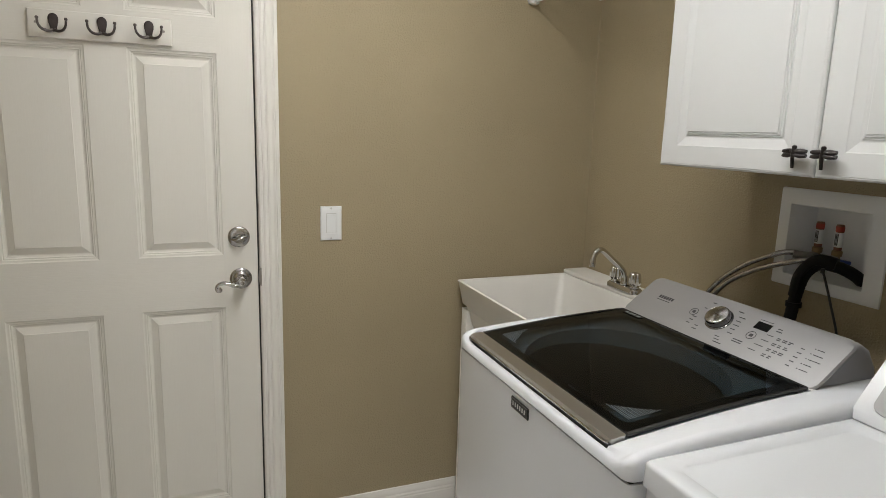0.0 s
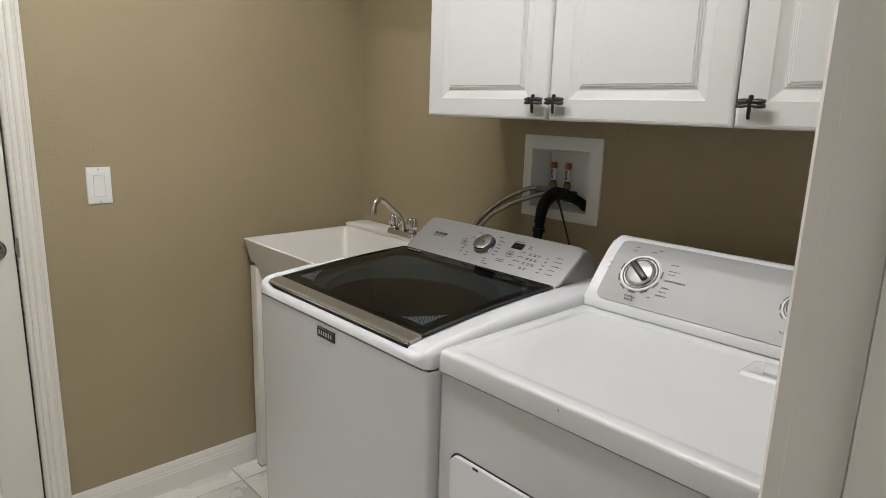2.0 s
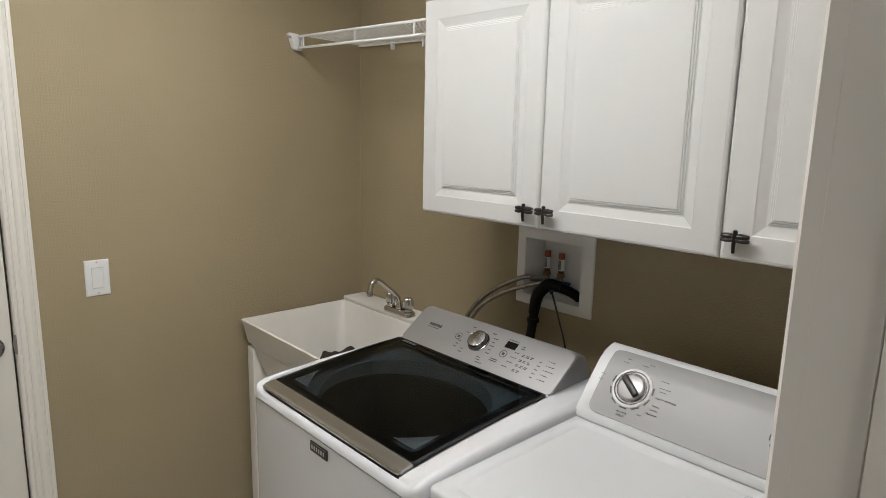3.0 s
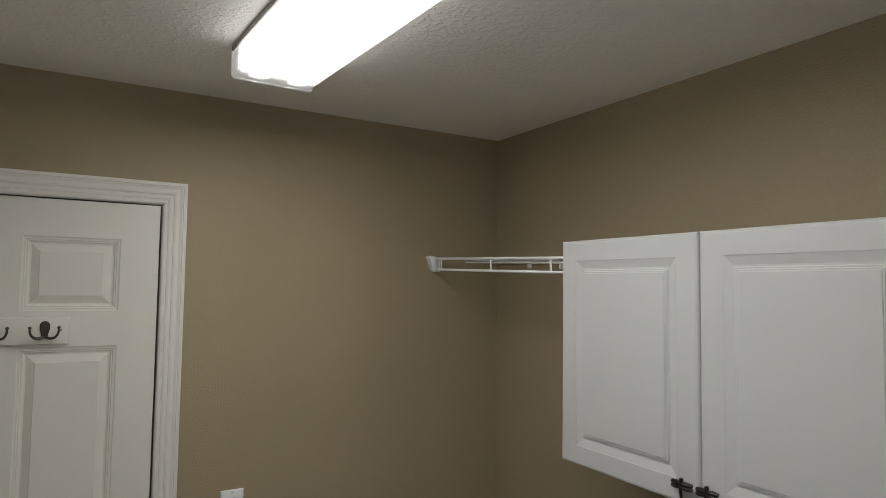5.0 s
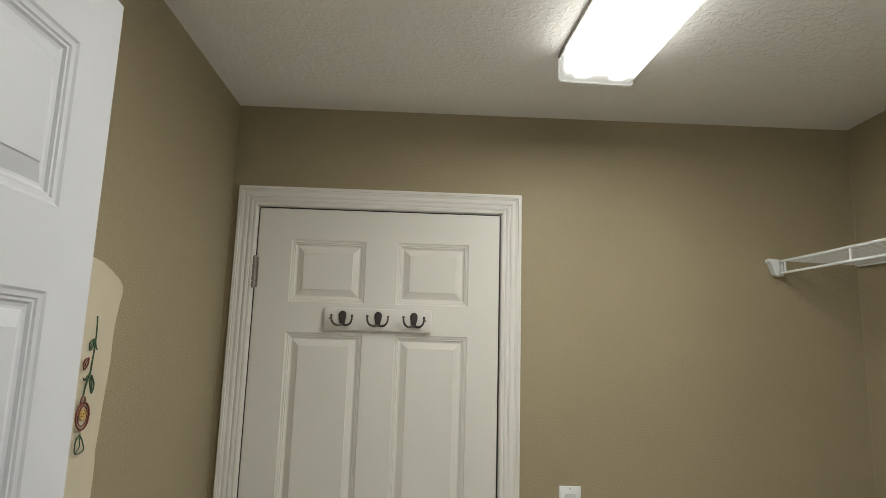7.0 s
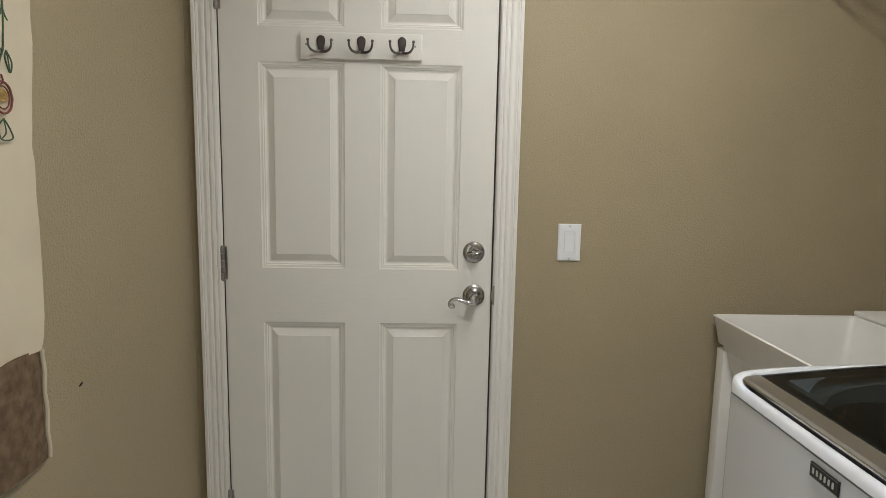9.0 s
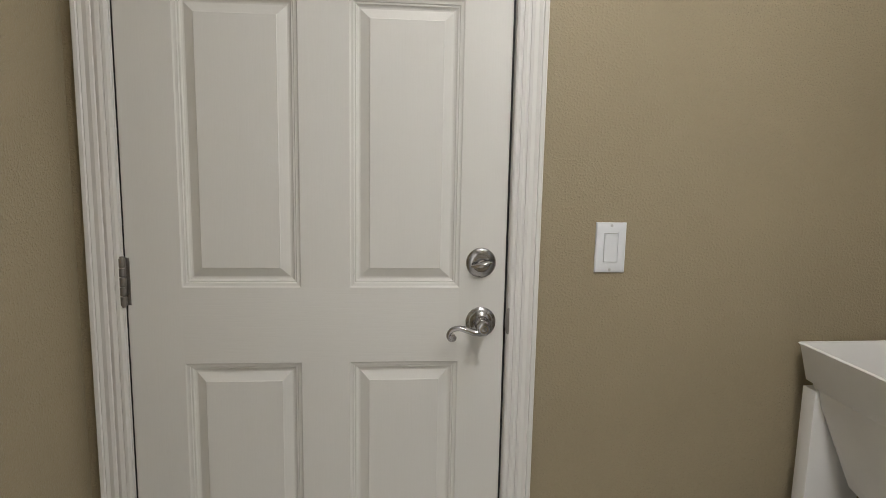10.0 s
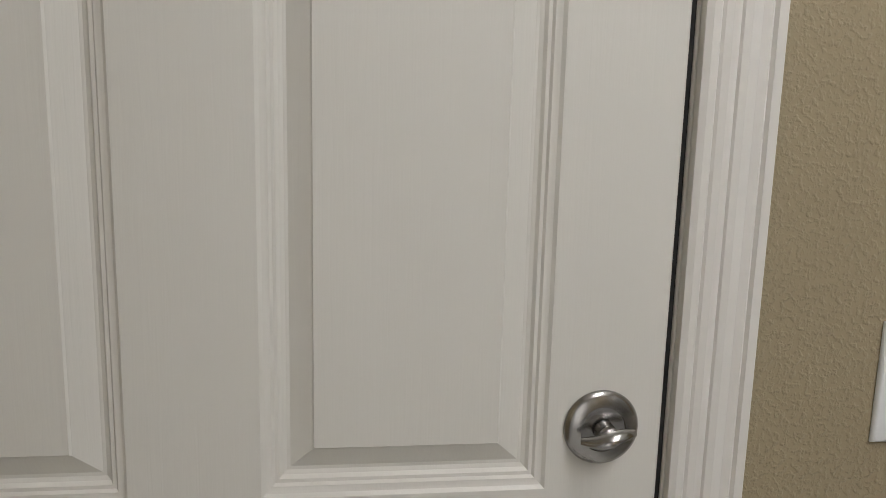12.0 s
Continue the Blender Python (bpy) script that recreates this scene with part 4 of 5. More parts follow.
def on_face(name, x0, x1, y0, y1, h0, h1, material, parent, label=""):
    bm = box(B(), x0, x1, y0, y1, h0, h1)
    bm.transform(FRM)
    return part(name, bm, material, parent, label)


H0 = 0.0009
KX, KY = 0.276, 0.079
bm = lathe(B(), [(0, 0), (0.0325, 0), (0.033, 0.003), (0.030, 0.004), (0.0295, 0.015), (0.0275, 0.018), (0.0255, 0.0172), (0, 0.0172)], FRM @ Matrix.Translation((KX, KY, H0)), 48)
knob = part("selector_knob", bm, KNOBSIDE, console, "round selector knob, its turned edge darkened to imitate reflections", angle=30)
spun = part("knob_face", lathe(B(), [(0, 0.0190), (0.006, 0.0189), (0.025, 0.0182), (0.0265, 0.0176), (0.0262, 0.0170), (0, 0.0170)], Matrix(), 48), SPUN, knob, "spun metal knob face")
spun.matrix_basis = FRM @ Matrix.Translation((KX, KY, H0))
on_face("display", 0.362, 0.399, 0.091, 0.112, H0, 0.0022, LCD, console, "black digital display")
for kx, ky in ((0.198, 0.076), (0.374, 0.070)):
    bm = B()
    pts = [FRM @ Vector((kx + 0.0108 * math.cos(a), ky + 0.0108 * math.sin(a), 0.0015)) for a in [2 * math.pi * i / 24 for i in range(25)]]
    tube(bm, pts, 0.0008, 6)
    ring = part("button_ring", bm, PRINT, console)
    on_face("button_mark", kx - 0.004, kx + 0.004, ky - 0.004, ky + 0.004, H0, 0.0018, PRINT, console)
# lettering too small to read, as bars
for k in range(6):
    on_face("logo_bar", 0.066 + 0.0088 * k, 0.0728 + 0.0088 * k, 0.080, 0.0895, H0, 0.0017, PRINT, console)
on_face("caption_bar", 0.066, 0.112, 0.0735, 0.0752, H0, 0.0016, PRINT, console)
rb = random.Random(4)


def bars(x, y, n, dx, dy, w=0.012, h=0.0024):
    for i in range(n):
        ww = w * rb.uniform(0.6, 1.1)
        on_face("caption_bar", x + dx * i, x + dx * i + ww, y + dy * i, y + dy * i + h, H0, 0.0016, PRINT, console)


bars(0.222, 0.118, 1, 0, 0, 0.016, 0.0025)
bars(0.214, 0.096, 1, 0, 0)
bars(0.205, 0.062, 3, 0.0, -0.011, 0.016, 0.0025)
bars(0.232, 0.040, 2, 0.0, -0.010, 0.012)
bars(0.300, 0.118, 1, 0, 0, 0.014, 0.0025)
bars(0.312, 0.104, 5, 0.002, -0.0125, 0.018, 0.0022)
bars(0.300, 0.034, 3, 0.004, -0.008, 0.022, 0.0022)
bars(0.345, 0.044, 2, 0.0, -0.006, 0.026)
bars(0.362, 0.1175, 1, 0, 0, 0.034, 0.0014)
for r in range(4):
    bars(0.404 - 0.004 * r, 0.085 - 0.0165 * r, 1, 0, 0, 0.022, 0.0018)
    for c in range(3 if r < 3 else 2):
        bars(0.430 + 0.014 * c, 0.085 - 0.0165 * r, 2, 0.0, -0.0045, 0.010, 0.0024)
bars(0.414, 0.108, 2, 0, -0.007, 0.014)
for r in range(5):
    bars(0.488, 0.082 - 0.0125 * r, 1, 0, 0, 0.013, 0.0022)
    bars(0.518, 0.092 - 0.0145 * r, 1, 0, 0, 0.024, 0.0018)
    bars(0.512, 0.092 - 0.0145 * r, 1, 0, 0, 0.003, 0.0022)

# ---- dryer ----
DY0, DY1 = -2.010, -1.346
dryer = thing("clothes_dryer", (0.78, -1.69, 0.0), "white front-load dryer with a silver dial console", "dryer")
bm = B()
box(bm, 0.441, 1.13, DY0, DY1, 0.03, 0.899, 0.010, 3, lambda a, b: abs(a.z - b.z) > 0.3)
part("body", bm, ENAMEL_D, dryer, "white enamelled cabinet")
part("kick_plate", box(B(), 0.46, 1.10, DY0 + 0.02, DY1 - 0.02, 0.004, 0.030), BLACK, dryer)
part("seam", box(B(), 0.448, 1.12, DY0 + 0.006, DY1 - 0.006, 0.898, 0.9055), BLACK, dryer, "dark seam under the top")
bm = B()
DT = 0.9445
rings = [[(x, y, 0.905) for x, y in sub_rect(0.434, 1.13, DY0, DY1, 0.010)]]
for ins, dz in ((0.0, -0.007), (0.0012, -0.003), (0.0035, -0.0008), (0.007, 0.0)):
    rings.append([(x, y, DT + dz) for x, y in sub_rect(0.434 + ins, 1.13 - ins, DY0 + ins, DY1 - ins, 0.012)])
for ins, dz in ((0.032, 0.0), (0.035, -0.0026), (0.039, -0.0036)):
    rings.append([(x, y, DT + dz) for x, y in sub_rect(0.434 + ins, 0.892 - ins, DY0 + ins, DY1 - ins, 0.022)])
ring_stack(bm, rings, False, True)
part("top_panel", bm, ENAMEL_D, dryer, "white top with a shallow pressed field", angle=50)
bm = B()
rings = [[(x, y, DT - 0.0036 + z) for x, y in sub_rect(0.775 + i, 0.858 - i, -1.975 + i, -1.748 - i, 0.010)] for i, z in ((0, 0), (0.003, 0.005), (0.006, 0.006), (0.014, 0.006), (0.017, 0.003))]
ring_stack(bm, rings, False, True)
part("lint_cover", bm, ENAMEL_D, dryer, "raised white lint screen cover", angle=50)
part("lint_grip", prism(B(), [(0.800, -1.782), (0.852, -1.768), (0.852, -1.95), (0.800, -1.95)], "z", DT - 0.0005, DT + 0.0048, 0.0015), ENAMEL_D, dryer)
part("paint_chip", box(B(), 0.4334, 0.4345, -1.622, -1.620, 0.928, 0.933), HINGE, dryer, "small dark chip in the front edge")
# front door with a dark gap round it
bm = B()
ring_stack(bm, [[(0.4403, y, z) for y, z in sub_rect(-1.982, -1.383, 0.290, 0.758, 0.026)], [(0.4403, y, z) for y, z in sub_rect(-1.978, -1.387, 0.294, 0.754, 0.023)]])
part("door_gap", bm, BLACK, dryer, "dark gap round the door")
bm = B()
ring_stack(bm, [[(x, y, z) for y, z in sub_rect(-1.978 + i, -1.387 - i, 0.294 + i, 0.754 - i, 0.023)] for x, i in ((0.4405, 0), (0.434, 0.0005), (0.4325, 0.003))], False, True)
ddoor = part("dryer_door", bm, ENAMEL_D, dryer, "white front door")
part("handle_recess", box(B(), 0.4322, 0.4335, -1.462, -1.448, 0.748, 0.7535, 0.0005, 1), BLACK, ddoor, "dark finger recess")
stick = part("sticker", box(B(), 0.4402, 0.4408, -1.785, -1.708, 0.770, 0.823), PALE, dryer, "grey printed label")
for k in range(4):
    part("label_bar", box(B(), 0.4396, 0.4403, -1.778 + 0.008 * (k % 2), -1.716, 0.810 - 0.010 * k, 0.814 - 0.010 * k), PRINT, stick)

# dryer console: white frame, convex silver face
PROF = [(0.886, 0.9475), (0.8855, 0.9625), (0.8885, 0.9665), (0.904, 0.986), (0.925, 1.012), (0.948, 1.038), (0.972, 1.064), (0.996, 1.083), (1.012, 1.092), (1.026, 1.095), (1.05, 1.085), (1.075, 1.03), (1.09, 0.9475)]
bm = prism(B(), PROF, "y", DY0 + 0.006, DY1 - 0.004, 0.006, 3)
dcon = part("console", bm, ENAMEL_D, dryer, "white console housing")


def dface(t):
    """Place and outward normal on the console's face at t from its foot to its top."""
    line = PROF[2:9]
    k = t * (len(line) - 1)
    i = min(int(k), len(line) - 2)
    a, b = Vector(line[i]), Vector(line[i + 1])
    p, d = a + (b - a) * (k - i), (b - a).normalized()
    return p, Vector((-d.y, d.x))


bm = B()
steps = 40
grid = []
for i in range(steps + 1):
    p, nn = dface(0.03 + 0.90 * i / steps)
    rowv = []
    edge = min(i, steps - i) / steps * 0.15 / 0.022
    inset = 0.022 * (1 - math.sqrt(1 - (1 - min(1, edge)) ** 2))
    for y in (DY1 - 0.031 - inset, DY0 + 0.030 + inset):
        q = p + nn * 0.0022
        rowv.append(bm.verts.new((q.x, y, q.y)))
    grid.append(rowv)
for a, b in zip(grid, grid[1:]):
    bm.faces.new((a[0], a[1], b[1], b[0]))
ext = bmesh.ops.extrude_face_region(bm, geom=list(bm.faces))["geom"]
for gq in ext:
    if isinstance(gq, bmesh.types.BMVert):
        gq.co += Vector((0.003, 0, -0.003))
dpanel = part("silver_panel", bm, SILVER_D, dcon, "curved silver control panel", angle=60)


def dframe(y, t, lift=0.0024):
    p, nn = dface(t)
    d = Vector((nn.y, -nn.x))
    return Matrix(((0, d.x, nn.x, p.x + nn.x * lift), (-1, 0, 0, y), (0, d.y, nn.y, p.y + nn.y * lift), (0, 0, 0, 1)))


def dial(y, t, s, label):
    m = dframe(y, t)
    d_ = part("dial_ring", lathe(B(), [(0.046 * s, 0), (0.046 * s, 0.002), (0.043 * s, 0.0035), (0.038 * s, 0.002), (0.034 * s, 0.002), (0, 0.002)], m, 48), PLASTIC, dpanel, "pale dial ring")
    part("dial_groove", lathe(B(), [(0.0405 * s, 0.0022), (0.0405 * s, 0.0038), (0.0375 * s, 0.0038), (0.0375 * s, 0.0022)], m, 48), BLACK, d_)
    part("dial_skirt", lathe(B(), [(0, 0.003), (0.031 * s, 0.003), (0.0305 * s, 0.005), (0.028 * s, 0.0085), (0.0265 * s, 0.0095), (0, 0.0095)], m, 40), DIALM, d_, label)
    # Black ring puts the shadow round the dial skirt into colour.
    part("dial_shadow_ring", lathe(B(), [(0.0345 * s, 0.002), (0.0345 * s, 0.0045), (0.0315 * s, 0.0045), (0.0315 * s, 0.002)], m, 40), BLACK, d_)
    bm = box(B(), -0.0078 * s, 0.0078 * s, -0.029 * s, (0.029 if s > 0.9 else 0.040) * s, 0.008, 0.0185, 0.004 * s, 3)
    bm.transform(m @ Matrix.Rotation(radians(52), 4, "Z") if s > 0.9 else m @ Matrix.Rotation(radians(14), 4, "Z"))
    part("dial_grip", bm, BLACK, d_, "black finger grip")
    for k in range(7):
        a = radians(20 + 33 * k + (150 if s > 0.9 else 0))
        bm = box(B(), 0.0475 * s, 0.0505 * s, -0.0085 * s, 0.0085 * s, 0.0, 0.0008)
        bm.transform(m @ Matrix.Rotation(a, 4, "Z"))
        part("dial_tick", bm, BLACK, dpanel)
    return m


m1 = dial(-1.458, 0.46, 1.0, "silver timer dial")
m2 = dial(-1.785, 0.46, 0.70, "silver temperature dial")
W = lambda txt, dx, dy, s, mm, al="LEFT": words("lettering", txt, s, mm @ Matrix.Translation((dx, dy, 0.0004)), PRINT, dpanel, 0.0003, al)
W("WRINKLE", 0.0, -0.060, 0.0062, m1, "CENTER")
W("SHIELD", 0.0, -0.068, 0.0062, m1, "CENTER")
W("ENERGY PREFERRED", 0.058, -0.004, 0.0052, m1)
W("Delicate", 0.058, -0.022, 0.0052, m1)
W("Less Dry", 0.056, -0.032, 0.0052, m1)
W("Cool Down", 0.052, -0.042, 0.0052, m1)
W("OFF", 0.036, -0.053, 0.0052, m1)
W("TEMPERATURE", 0.0, -0.055, 0.0062, m2, "CENTER")
for dx, dy, w_ in ((0.055, 0.036, 0.03), (0.058, 0.020, 0.04), (0.06, 0.012, 0.026), (-0.085, 0.012, 0.014), (-0.085, -0.002, 0.014), (-0.045, 0.054, 0.02), (-0.04, 0.063, 0.018), (0.0, 0.058, 0.022), (0.016, 0.064, 0.02)):
    bm = box(B(), dx, dx + w_ * 0.65, dy, dy + 0.0011, 0, 0.0007)
    bm.transform(m1)
    part("caption_bar", bm, PRINT, dpanel)

# ---- utility sink ----
sink = thing("utility_sink", (0.95, -0.33, 0.0), "white plastic utility sink in the corner on moulded legs", "utility sink")
TX0, TX1, TY0, TY1, TZ = 0.684, XR - 0.006, -0.615, -0.028, 0.902


def sk(x0, x1, y0, y1, r, z):
    return [(x, y, z) for x, y in sub_rect(x0, x1, y0, y1, r, 4, 5)]


bm = B()
ring_stack(bm, [sk(TX0 + 0.110, TX1 - 0.06, TY0 + 0.09, TY1 - 0.09, 0.04, 0.565), sk(TX0 + 0.090, TX1 - 0.05, TY0 + 0.07, TY1 - 0.07, 0.04, 0.59),
                sk(TX0 + 0.025, TX1 - 0.012, TY0 + 0.020, TY1 - 0.020, 0.02, 0.812), sk(TX0 + 0.016, TX1 - 0.006, TY0 + 0.012, TY1 - 0.012, 0.016, 0.818),
                sk(TX0 + 0.003, TX1, TY0 + 0.003, TY1 - 0.003, 0.012, TZ - 0.008), sk(TX0, TX1, TY0, TY1, 0.010, TZ - 0.002), sk(TX0 + 0.002, TX1 - 0.001, TY0 + 0.002, TY1 - 0.002, 0.010, TZ),
                sk(TX0 + 0.007, TX1 - 0.105, TY0 + 0.008, TY1 - 0.008, 0.016, TZ), sk(TX0 + 0.011, TX1 - 0.110, TY0 + 0.012, TY1 - 0.012, 0.018, TZ - 0.008),
                sk(TX0 + 0.036, TX1 - 0.130, TY0 + 0.035, TY1 - 0.035, 0.03, 0.76), sk(TX0 + 0.085, TX1 - 0.16, TY0 + 0.08, TY1 - 0.08, 0.05, 0.60), sk(TX0 + 0.16, TX1 - 0.22, TY0 + 0.15, TY1 - 0.15, 0.06, 0.585)], True, True)
part("basin", bm, SINKM, sink, "white tapered basin", angle=50)
bm = B()
box(bm, TX1 - 0.103, TX1, TY0 + 0.004, TY1, TZ + 0.0005, TZ + 0.017, 0.006, 3)
part("faucet_ledge", bm, SINKM, sink, "raised back ledge")
for x0, x1, yy in ((TX0 + 0.017, TX0 + 0.085, TY1 - 0.010), (TX0 + 0.017, TX0 + 0.085, TY0 + 0.07), (TX1 - 0.09, TX1 - 0.02, TY1 - 0.010), (TX1 - 0.09, TX1 - 0.02, TY0 + 0.07)):
    bm = B()
    inx = 1 if x0 < 0.9 else -1
    xa, xb = (x0, x1) if inx > 0 else (x1, x0)
    prism(bm, [(xa, 0.004), (xa + inx * 0.135, 0.004), (xa + inx * 0.135, 0.56), (xa + inx * 0.030, 0.80), (xa + inx * 0.002, 0.80)], "y", yy - 0.045, yy, 0.004, 2)
    part("leg", bm, SINKM, sink, "white moulded leg")
    part("leg_foot", box(B(), min(xa, xa + inx * 0.03), max(xa, xa + inx * 0.03), yy - 0.04, yy - 0.01, 0.0, 0.006), BLACK, sink)

faucet = thing("faucet", (TX1 - 0.055, -0.372, TZ + 0.017), "chrome two-handle faucet on the sink ledge", "faucet")
FBX, FBY, FBZ = 1.150, -0.372, TZ + 0.0172
bm = B()
ring_stack(bm, [[(x, y, FBZ + z) for x, y in sub_rect(FBX - 0.024 + i, FBX + 0.024 - i, FBY - 0.078 + i, FBY + 0.078 - i, 0.020, 5, 4)] for z, i in ((0, 0), (0.012, 0.001), (0.017, 0.005), (0.018, 0.010))], True, True)
part("base_plate", bm, CHROME, faucet, "chrome deck plate")
bm = B()
lathe(bm, [(0, 0.017), (0.0155, 0.017), (0.0155, 0.028), (0.012, 0.034), (0.0105, 0.046), (0, 0.046)], Matrix.Translation((FBX, FBY, FBZ)), 20)
pts = curve([(FBX, FBY, FBZ + 0.036), (FBX - 0.012, FBY + 0.002, FBZ + 0.068), (FBX - 0.056, FBY + 0.005, FBZ + 0.106), (FBX - 0.090, FBY + 0.002, FBZ + 0.133), (FBX - 0.110, FBY + 0.001, FBZ + 0.140), (FBX - 0.127, FBY + 0.001, FBZ + 0.129), (FBX - 0.135, FBY + 0.001, FBZ + 0.108)], 7)
tube(bm, pts, 0.0095, 14)
lathe(bm, [(0, 0), (0.0098, 0), (0.0104, 0.004), (0.0104, 0.022), (0.009, 0.026), (0, 0.026)], Matrix.Translation((FBX - 0.135, FBY + 0.001, FBZ + 0.086)), 18)
part("spout", bm, CHROME, faucet, "chrome gooseneck spout")
for s in (-1, 1):
    bm = B()
    n_ = 48
    prof = [(0.015, 0.017), (0.016, 0.022), (0.0135, 0.026), (0.017, 0.030), (0.0185, 0.036), (0.0165, 0.058), (0.0145, 0.066), (0.010, 0.069)]
    rr = []
    for r_, h_ in prof:
        rr.append([(FBX + (r_ * (1 + (0.13 * math.cos(8 * a) if h_ > 0.029 else 0))) * math.cos(a), FBY + s * 0.051 + (r_ * (1 + (0.13 * math.cos(8 * a) if h_ > 0.029 else 0))) * math.sin(a), FBZ + h_) for a in [2 * math.pi * i / n_ for i in range(n_)]])
    ring_stack(bm, rr, True, True)
    part("handle", bm, CHROME, faucet, "fluted chrome handle", angle=60)

# brown towel lying in the sink
bm = B()
nx, ny = 26, 20
gv = [[None] * (ny + 1) for _ in range(nx + 1)]
lo = [[None] * (ny + 1) for _ in range(nx + 1)]
for i in range(nx + 1):
    for j in range(ny + 1):
        x, y = 0.845 + 0.20 * i / nx, -0.52 + 0.33 * j / ny
        edge = min(i, nx - i, j * 1.3, (ny - j) * 1.3) / 5.0
        z = 0.592 + 0.195 * min(1, edge) ** 0.5 + 0.018 * noise.noise(Vector((x * 14, y * 14, 3))) + 0.010 * noise.noise(Vector((x * 38, y * 38, 7)))
        gv[i][j] = bm.verts.new((x + 0.01 * noise.noise(Vector((x * 20, y * 20, 11))), y, z))
        lo[i][j] = bm.verts.new((x, y, 0.5865))
for i in range(nx):
    for j in range(ny):
        bm.faces.new((gv[i][j], gv[i + 1][j], gv[i + 1][j + 1], gv[i][j + 1]))
        bm.faces.new((lo[i][j], lo[i][j + 1], lo[i + 1][j + 1], lo[i + 1][j]))
for i in range(nx):
    for j in (0, ny):
        bm.faces.new((gv[i][j], gv[i + 1][j], lo[i + 1][j], lo[i][j]))
for j in range(ny):
    for i in (0, nx):
        bm.faces.new((gv[i][j], gv[i][j + 1], lo[i][j + 1], lo[i][j]))
solo("towel", bm, BROWN, "dark brown crumpled towel lying in the utility sink", "towel", angle=80)

# ---- laundry outlet box with valves ----
ob_ = thing("laundry_outlet_box", (XR, -1.0, 1.06), "white recessed laundry valve box in the tan wall", "outlet box")
bm = B()
y0, y1, z0, z1 = OB
fo = (-1.1475, -0.8625, 1.0595, 1.3105)
ring_stack(bm, [[(XR - 0.0005, y, z) for y, z in sub_rect(*fo, 0.004, 3, 3)], [(XR - 0.005, y, z) for y, z in sub_rect(fo[0] + 0.001, fo[1] - 0.001, fo[2] + 0.001, fo[3] - 0.001, 0.004, 3, 3)],
                [(XR - 0.007, y, z) for y, z in sub_rect(fo[0] + 0.006, fo[1] - 0.006, fo[2] + 0.006, fo[3] - 0.006, 0.004, 3, 3)],
                [(XR - 0.0065, y, z) for y, z in sub_rect(y0 - 0.001, y1 + 0.001, z0 - 0.001, z1 + 0.001, 0.003, 3, 3)],
                [(XR + 0.004, y, z) for y, z in sub_rect(y0 + 0.002, y1 - 0.002, z0 + 0.002, z1 - 0.002, 0.003, 3, 3)],
                [(XR + 0.085, y, z) for y, z in sub_rect(y0 + 0.006, y1 - 0.006, z0 + 0.006, z1 - 0.006, 0.003, 3, 3)]], False, True)
part("box_frame", bm, PLASTIC, ob_, "white plastic flange and recess")
for y in (-0.944, -0.997):
    vx = XR + 0.045
    v = part("valve", lathe(B(), [(0, 1.112), (0.011, 1.112), (0.011, 1.135), (0.0085, 1.138), (0.0085, 1.150), (0.012, 1.152), (0.012, 1.163), (0.009, 1.166), (0, 1.166)], Matrix.Translation((vx, y, 0)), 14), BRASS, ob_, "brass supply valve")
    part("valve_outlet", tube(B(), [(vx, y, 1.146), (vx - 0.018, y + 0.002, 1.144), (vx - 0.034, y + 0.004, 1.142)], 0.0085, 12), HINGE, v)
    a_ = part("hammer_arrestor", lathe(B(), [(0, 1.166), (0.0088, 1.166), (0.0092, 1.172), (0.0092, 1.226), (0.0080, 1.2295), (0, 1.230)], Matrix.Translation((vx, y, 0)), 18), COPPER, v, "copper water hammer arrestor")
    part("arrestor_label", lathe(B(), [(0.0094, 1.174), (0.0096, 1.174), (0.0096, 1.210), (0.0094, 1.210)], Matrix.Translation((vx, y, 0)), 18), PLASTIC, v, "white printed label")
    part("arrestor_label", lathe(B(), [(0.0094, 1.2125), (0.0097, 1.2125), (0.0097, 1.225), (0.0094, 1.225)], Matrix.Translation((vx, y, 0)), 18), RED, v, "red label band")
    for k in range(3):
        part("label_bar", box(B(), vx - 0.0103, vx - 0.0088, y - 0.004 + 0.003 * k, y - 0.0025 + 0.003 * k, 1.178, 1.207), PRINT, v)
part("valve_lever", box(B(), XR + 0.012, XR + 0.024, -1.052, -1.020, 1.140, 1.150, 0.003), BLUE, ob_, "blue valve lever")

for y, off, n_ in ((-0.948, 0.0, "far"), (-1.0, 1.0, "near")):
    hose = thing("supply_hose", (1.13, -0.76, 0.98), "braided steel water hose curving down behind the washer", "hose", "washer supply hoses")
    pts = curve([(XR + 0.012, y + 0.004, 1.142), (XR - 0.016, y + 0.035, 1.148 - 0.010 * off), (1.203, -0.880 - 0.030 * off, 1.134 - 0.016 * off), (1.182, -0.815 - 0.026 * off, 1.094 - 0.010 * off), (1.158, -0.757 - 0.024 * off, 1.035), (1.133, -0.725 - 0.02 * off, 0.96), (1.118, -0.715 - 0.02 * off, 0.86)], 8)
    part("braid", tube(B(), pts, 0.0072, 12), BRAID, hose, "braided stainless sleeve")
    part("coupling", tube(B(), [(XR + 0.018, y + 0.003, 1.1425), (XR + 0.004, y + 0.010, 1.1435), (XR - 0.010, y + 0.026, 1.1455)], 0.0105, 10), HINGE, hose)

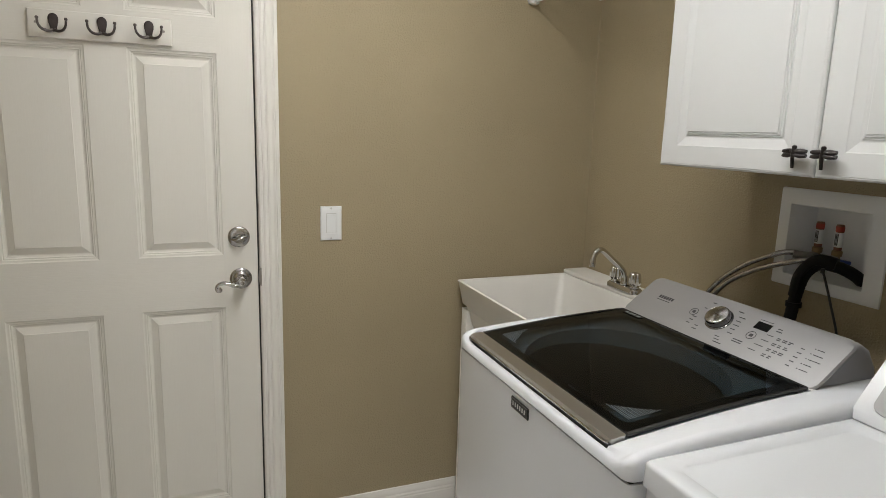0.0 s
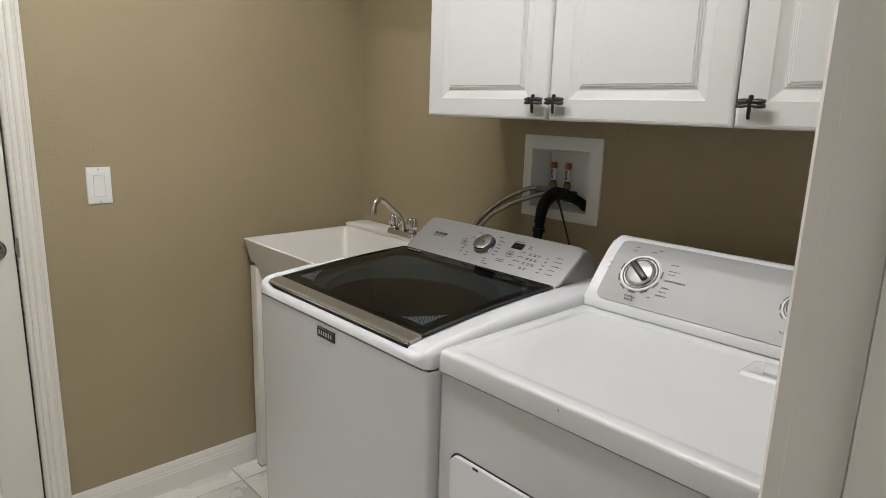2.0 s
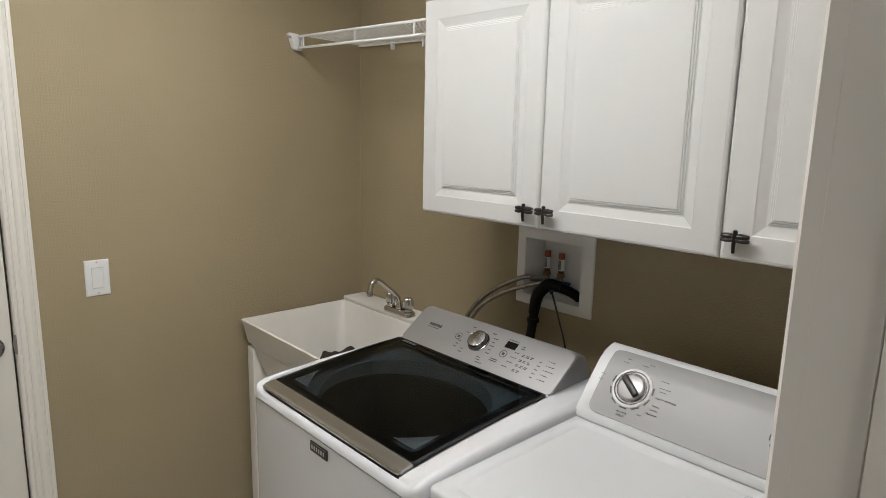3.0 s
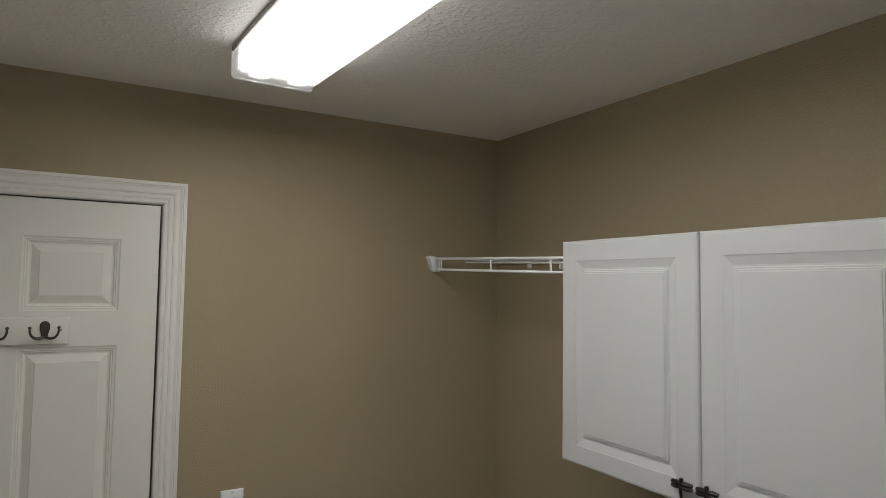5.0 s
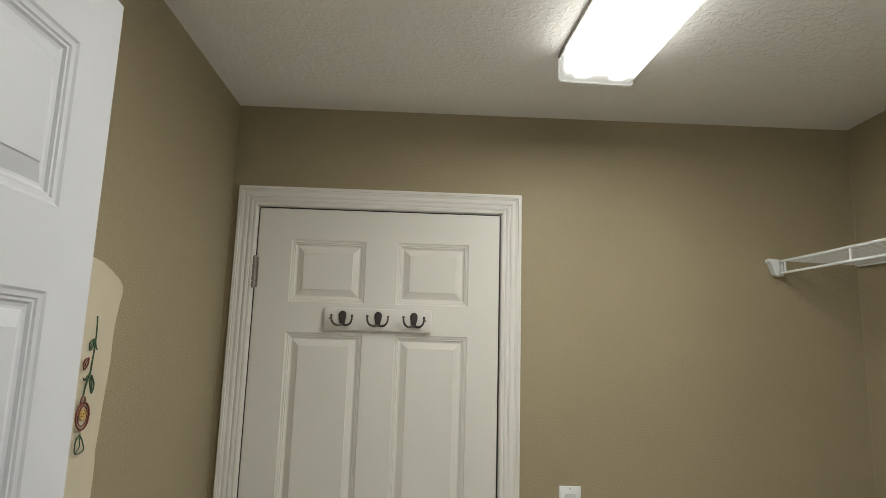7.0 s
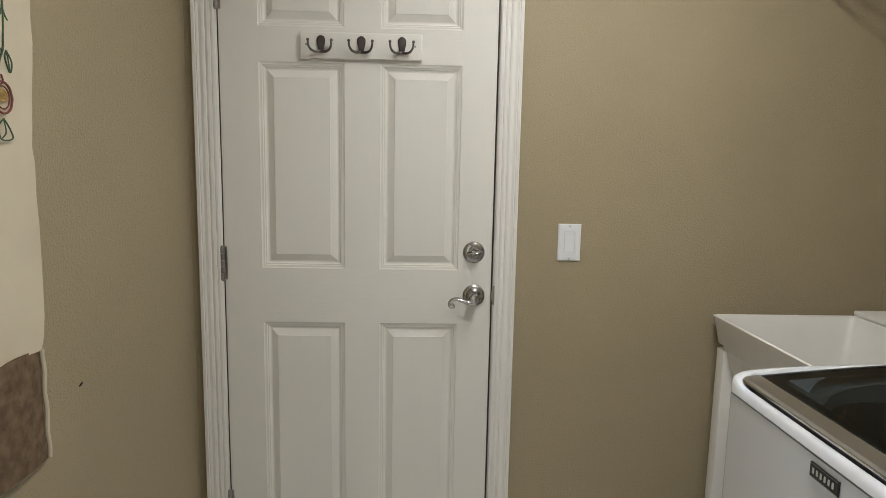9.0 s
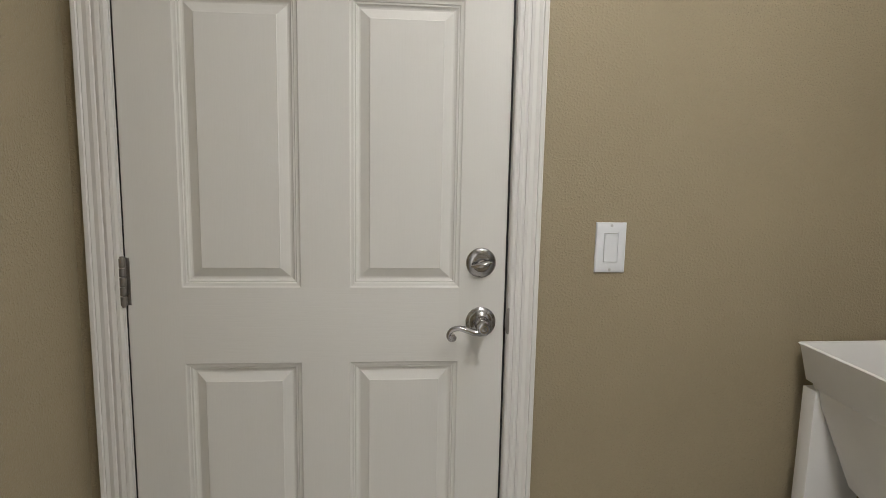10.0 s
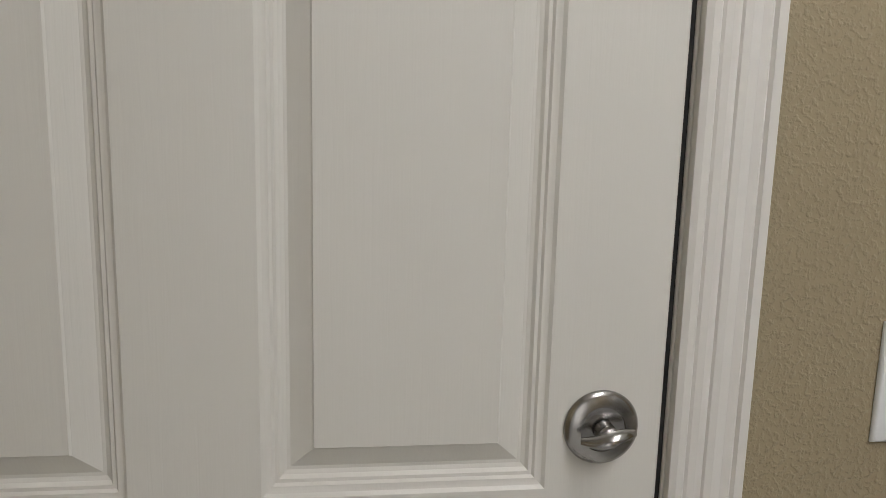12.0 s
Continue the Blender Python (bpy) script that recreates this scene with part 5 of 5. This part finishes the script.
drain = thing("drain_hose", (1.18, -0.97, 0.9), "black corrugated drain hose hooked into the valve box", "hose")
pts = curve([(XR + 0.050, -1.074, 1.075), (XR + 0.040, -1.078, 1.098), (XR + 0.005, -1.072, 1.124), (1.214, -1.044, 1.140), (1.204, -1.010, 1.136), (1.198, -0.985, 1.108), (1.192, -0.975, 1.062), (1.184, -0.972, 1.0), (1.170, -0.970, 0.90), (1.15, -0.97, 0.75)], 14)
bm = B()
tube(bm, pts, lambda t: 0.0145 + 0.0005 * math.sin(t * 520), 14)
part("hose", bm, RUBBER, drain)
bm = B()
tube(bm, curve([(1.213, -1.052, 1.145), (1.199, -1.010, 1.147), (1.190, -0.978, 1.108), (1.186, -0.971, 1.050)], 6), 0.0155, 10, 0.8)
part("hose_hook", bm, RUBBER, drain, "black plastic hose hook")
part("hose_clamp", lathe(B(), [(0.0145, -0.006), (0.0185, -0.006), (0.0185, 0.006), (0.0145, 0.006)], Matrix.Translation((1.186, -0.9745, 1.03)), 18), RUBBER, drain)
cab_ = thing("power_cable", (1.19, -1.07, 0.9), "thin black cable hanging from the drain hose", "cable")
part("wire", tube(B(), curve([(1.196, -1.030, 1.128), (1.194, -1.042, 1.106), (1.190, -1.068, 1.05), (1.186, -1.097, 0.98), (1.18, -1.12, 0.88)], 6), 0.0028, 8), BLACK, cab_)
part("tie", lathe(B(), [(0, -0.006), (0.005, -0.006), (0.005, 0.006), (0, 0.006)], Matrix.Translation((1.196, -1.031, 1.126)), 10), BLACK, cab_)

# painted fillet of caulk in the far corner
bm = prism(B(), [(XR - 0.0005, -0.003), (XR - 0.0005, -0.0005), (XR - 0.003, -0.0005)], "z", 0.11, CEIL - 0.001)
solo("trim_corner", bm, WALL, "tan painted caulk line in the wall corner", "trim", kind="structure")

# small dark nail in the side wall
bm = tube(B(), [(XL + 0.001, -0.645, 0.884), (XL + 0.0022, -0.641, 0.887), (XL + 0.0034, -0.637, 0.890)], lambda t: 0.0013 + 0.0009 * math.sin(math.pi * t), 8)
solo("nail", bm, IRON, "small dark bent nail in the side wall", "nail")

# ---- floor tiles ----
TP, TXO, TYO = 0.322, 0.607, -0.111
tile_mesh = {}
for i in range(-8, 4):
    for j in range(-11, 2):
        x0, x1 = max(TXO + TP * i + 0.002, -1.5), min(TXO + TP * (i + 1) - 0.002, 1.4)
        y0, y1 = max(TYO + TP * (j - 1) + 0.002, -3.4), min(TYO + TP * j - 0.002, 0.0)
        if x1 - x0 < 0.02 or y1 - y0 < 0.02:
            continue
        key = (round(x1 - x0, 3), round(y1 - y0, 3))
        if key not in tile_mesh:
            w, h = (x1 - x0) / 2, (y1 - y0) / 2
            bm = B()
            vs = [[bm.verts.new((sx * (w - c), sy * (h - c), z)) for sx, sy in ((-1, -1), (1, -1), (1, 1), (-1, 1))] for c, z in ((0, -0.004), (0, -0.001), (0.0015, 0.0))]
            for a, b in zip(vs, vs[1:]):
                for k in range(4):
                    bm.faces.new((a[k], a[(k + 1) % 4], b[(k + 1) % 4], b[k]))
            bm.faces.new(vs[-1])
            tile_mesh[key] = finish("tile", bm, TILE)
        t_ = new("tile", tile_mesh[key])
        t_.parent = floor
        t_.location = Vector(((x0 + x1) / 2, (y0 + y1) / 2, 0)) - BASE["floor"]
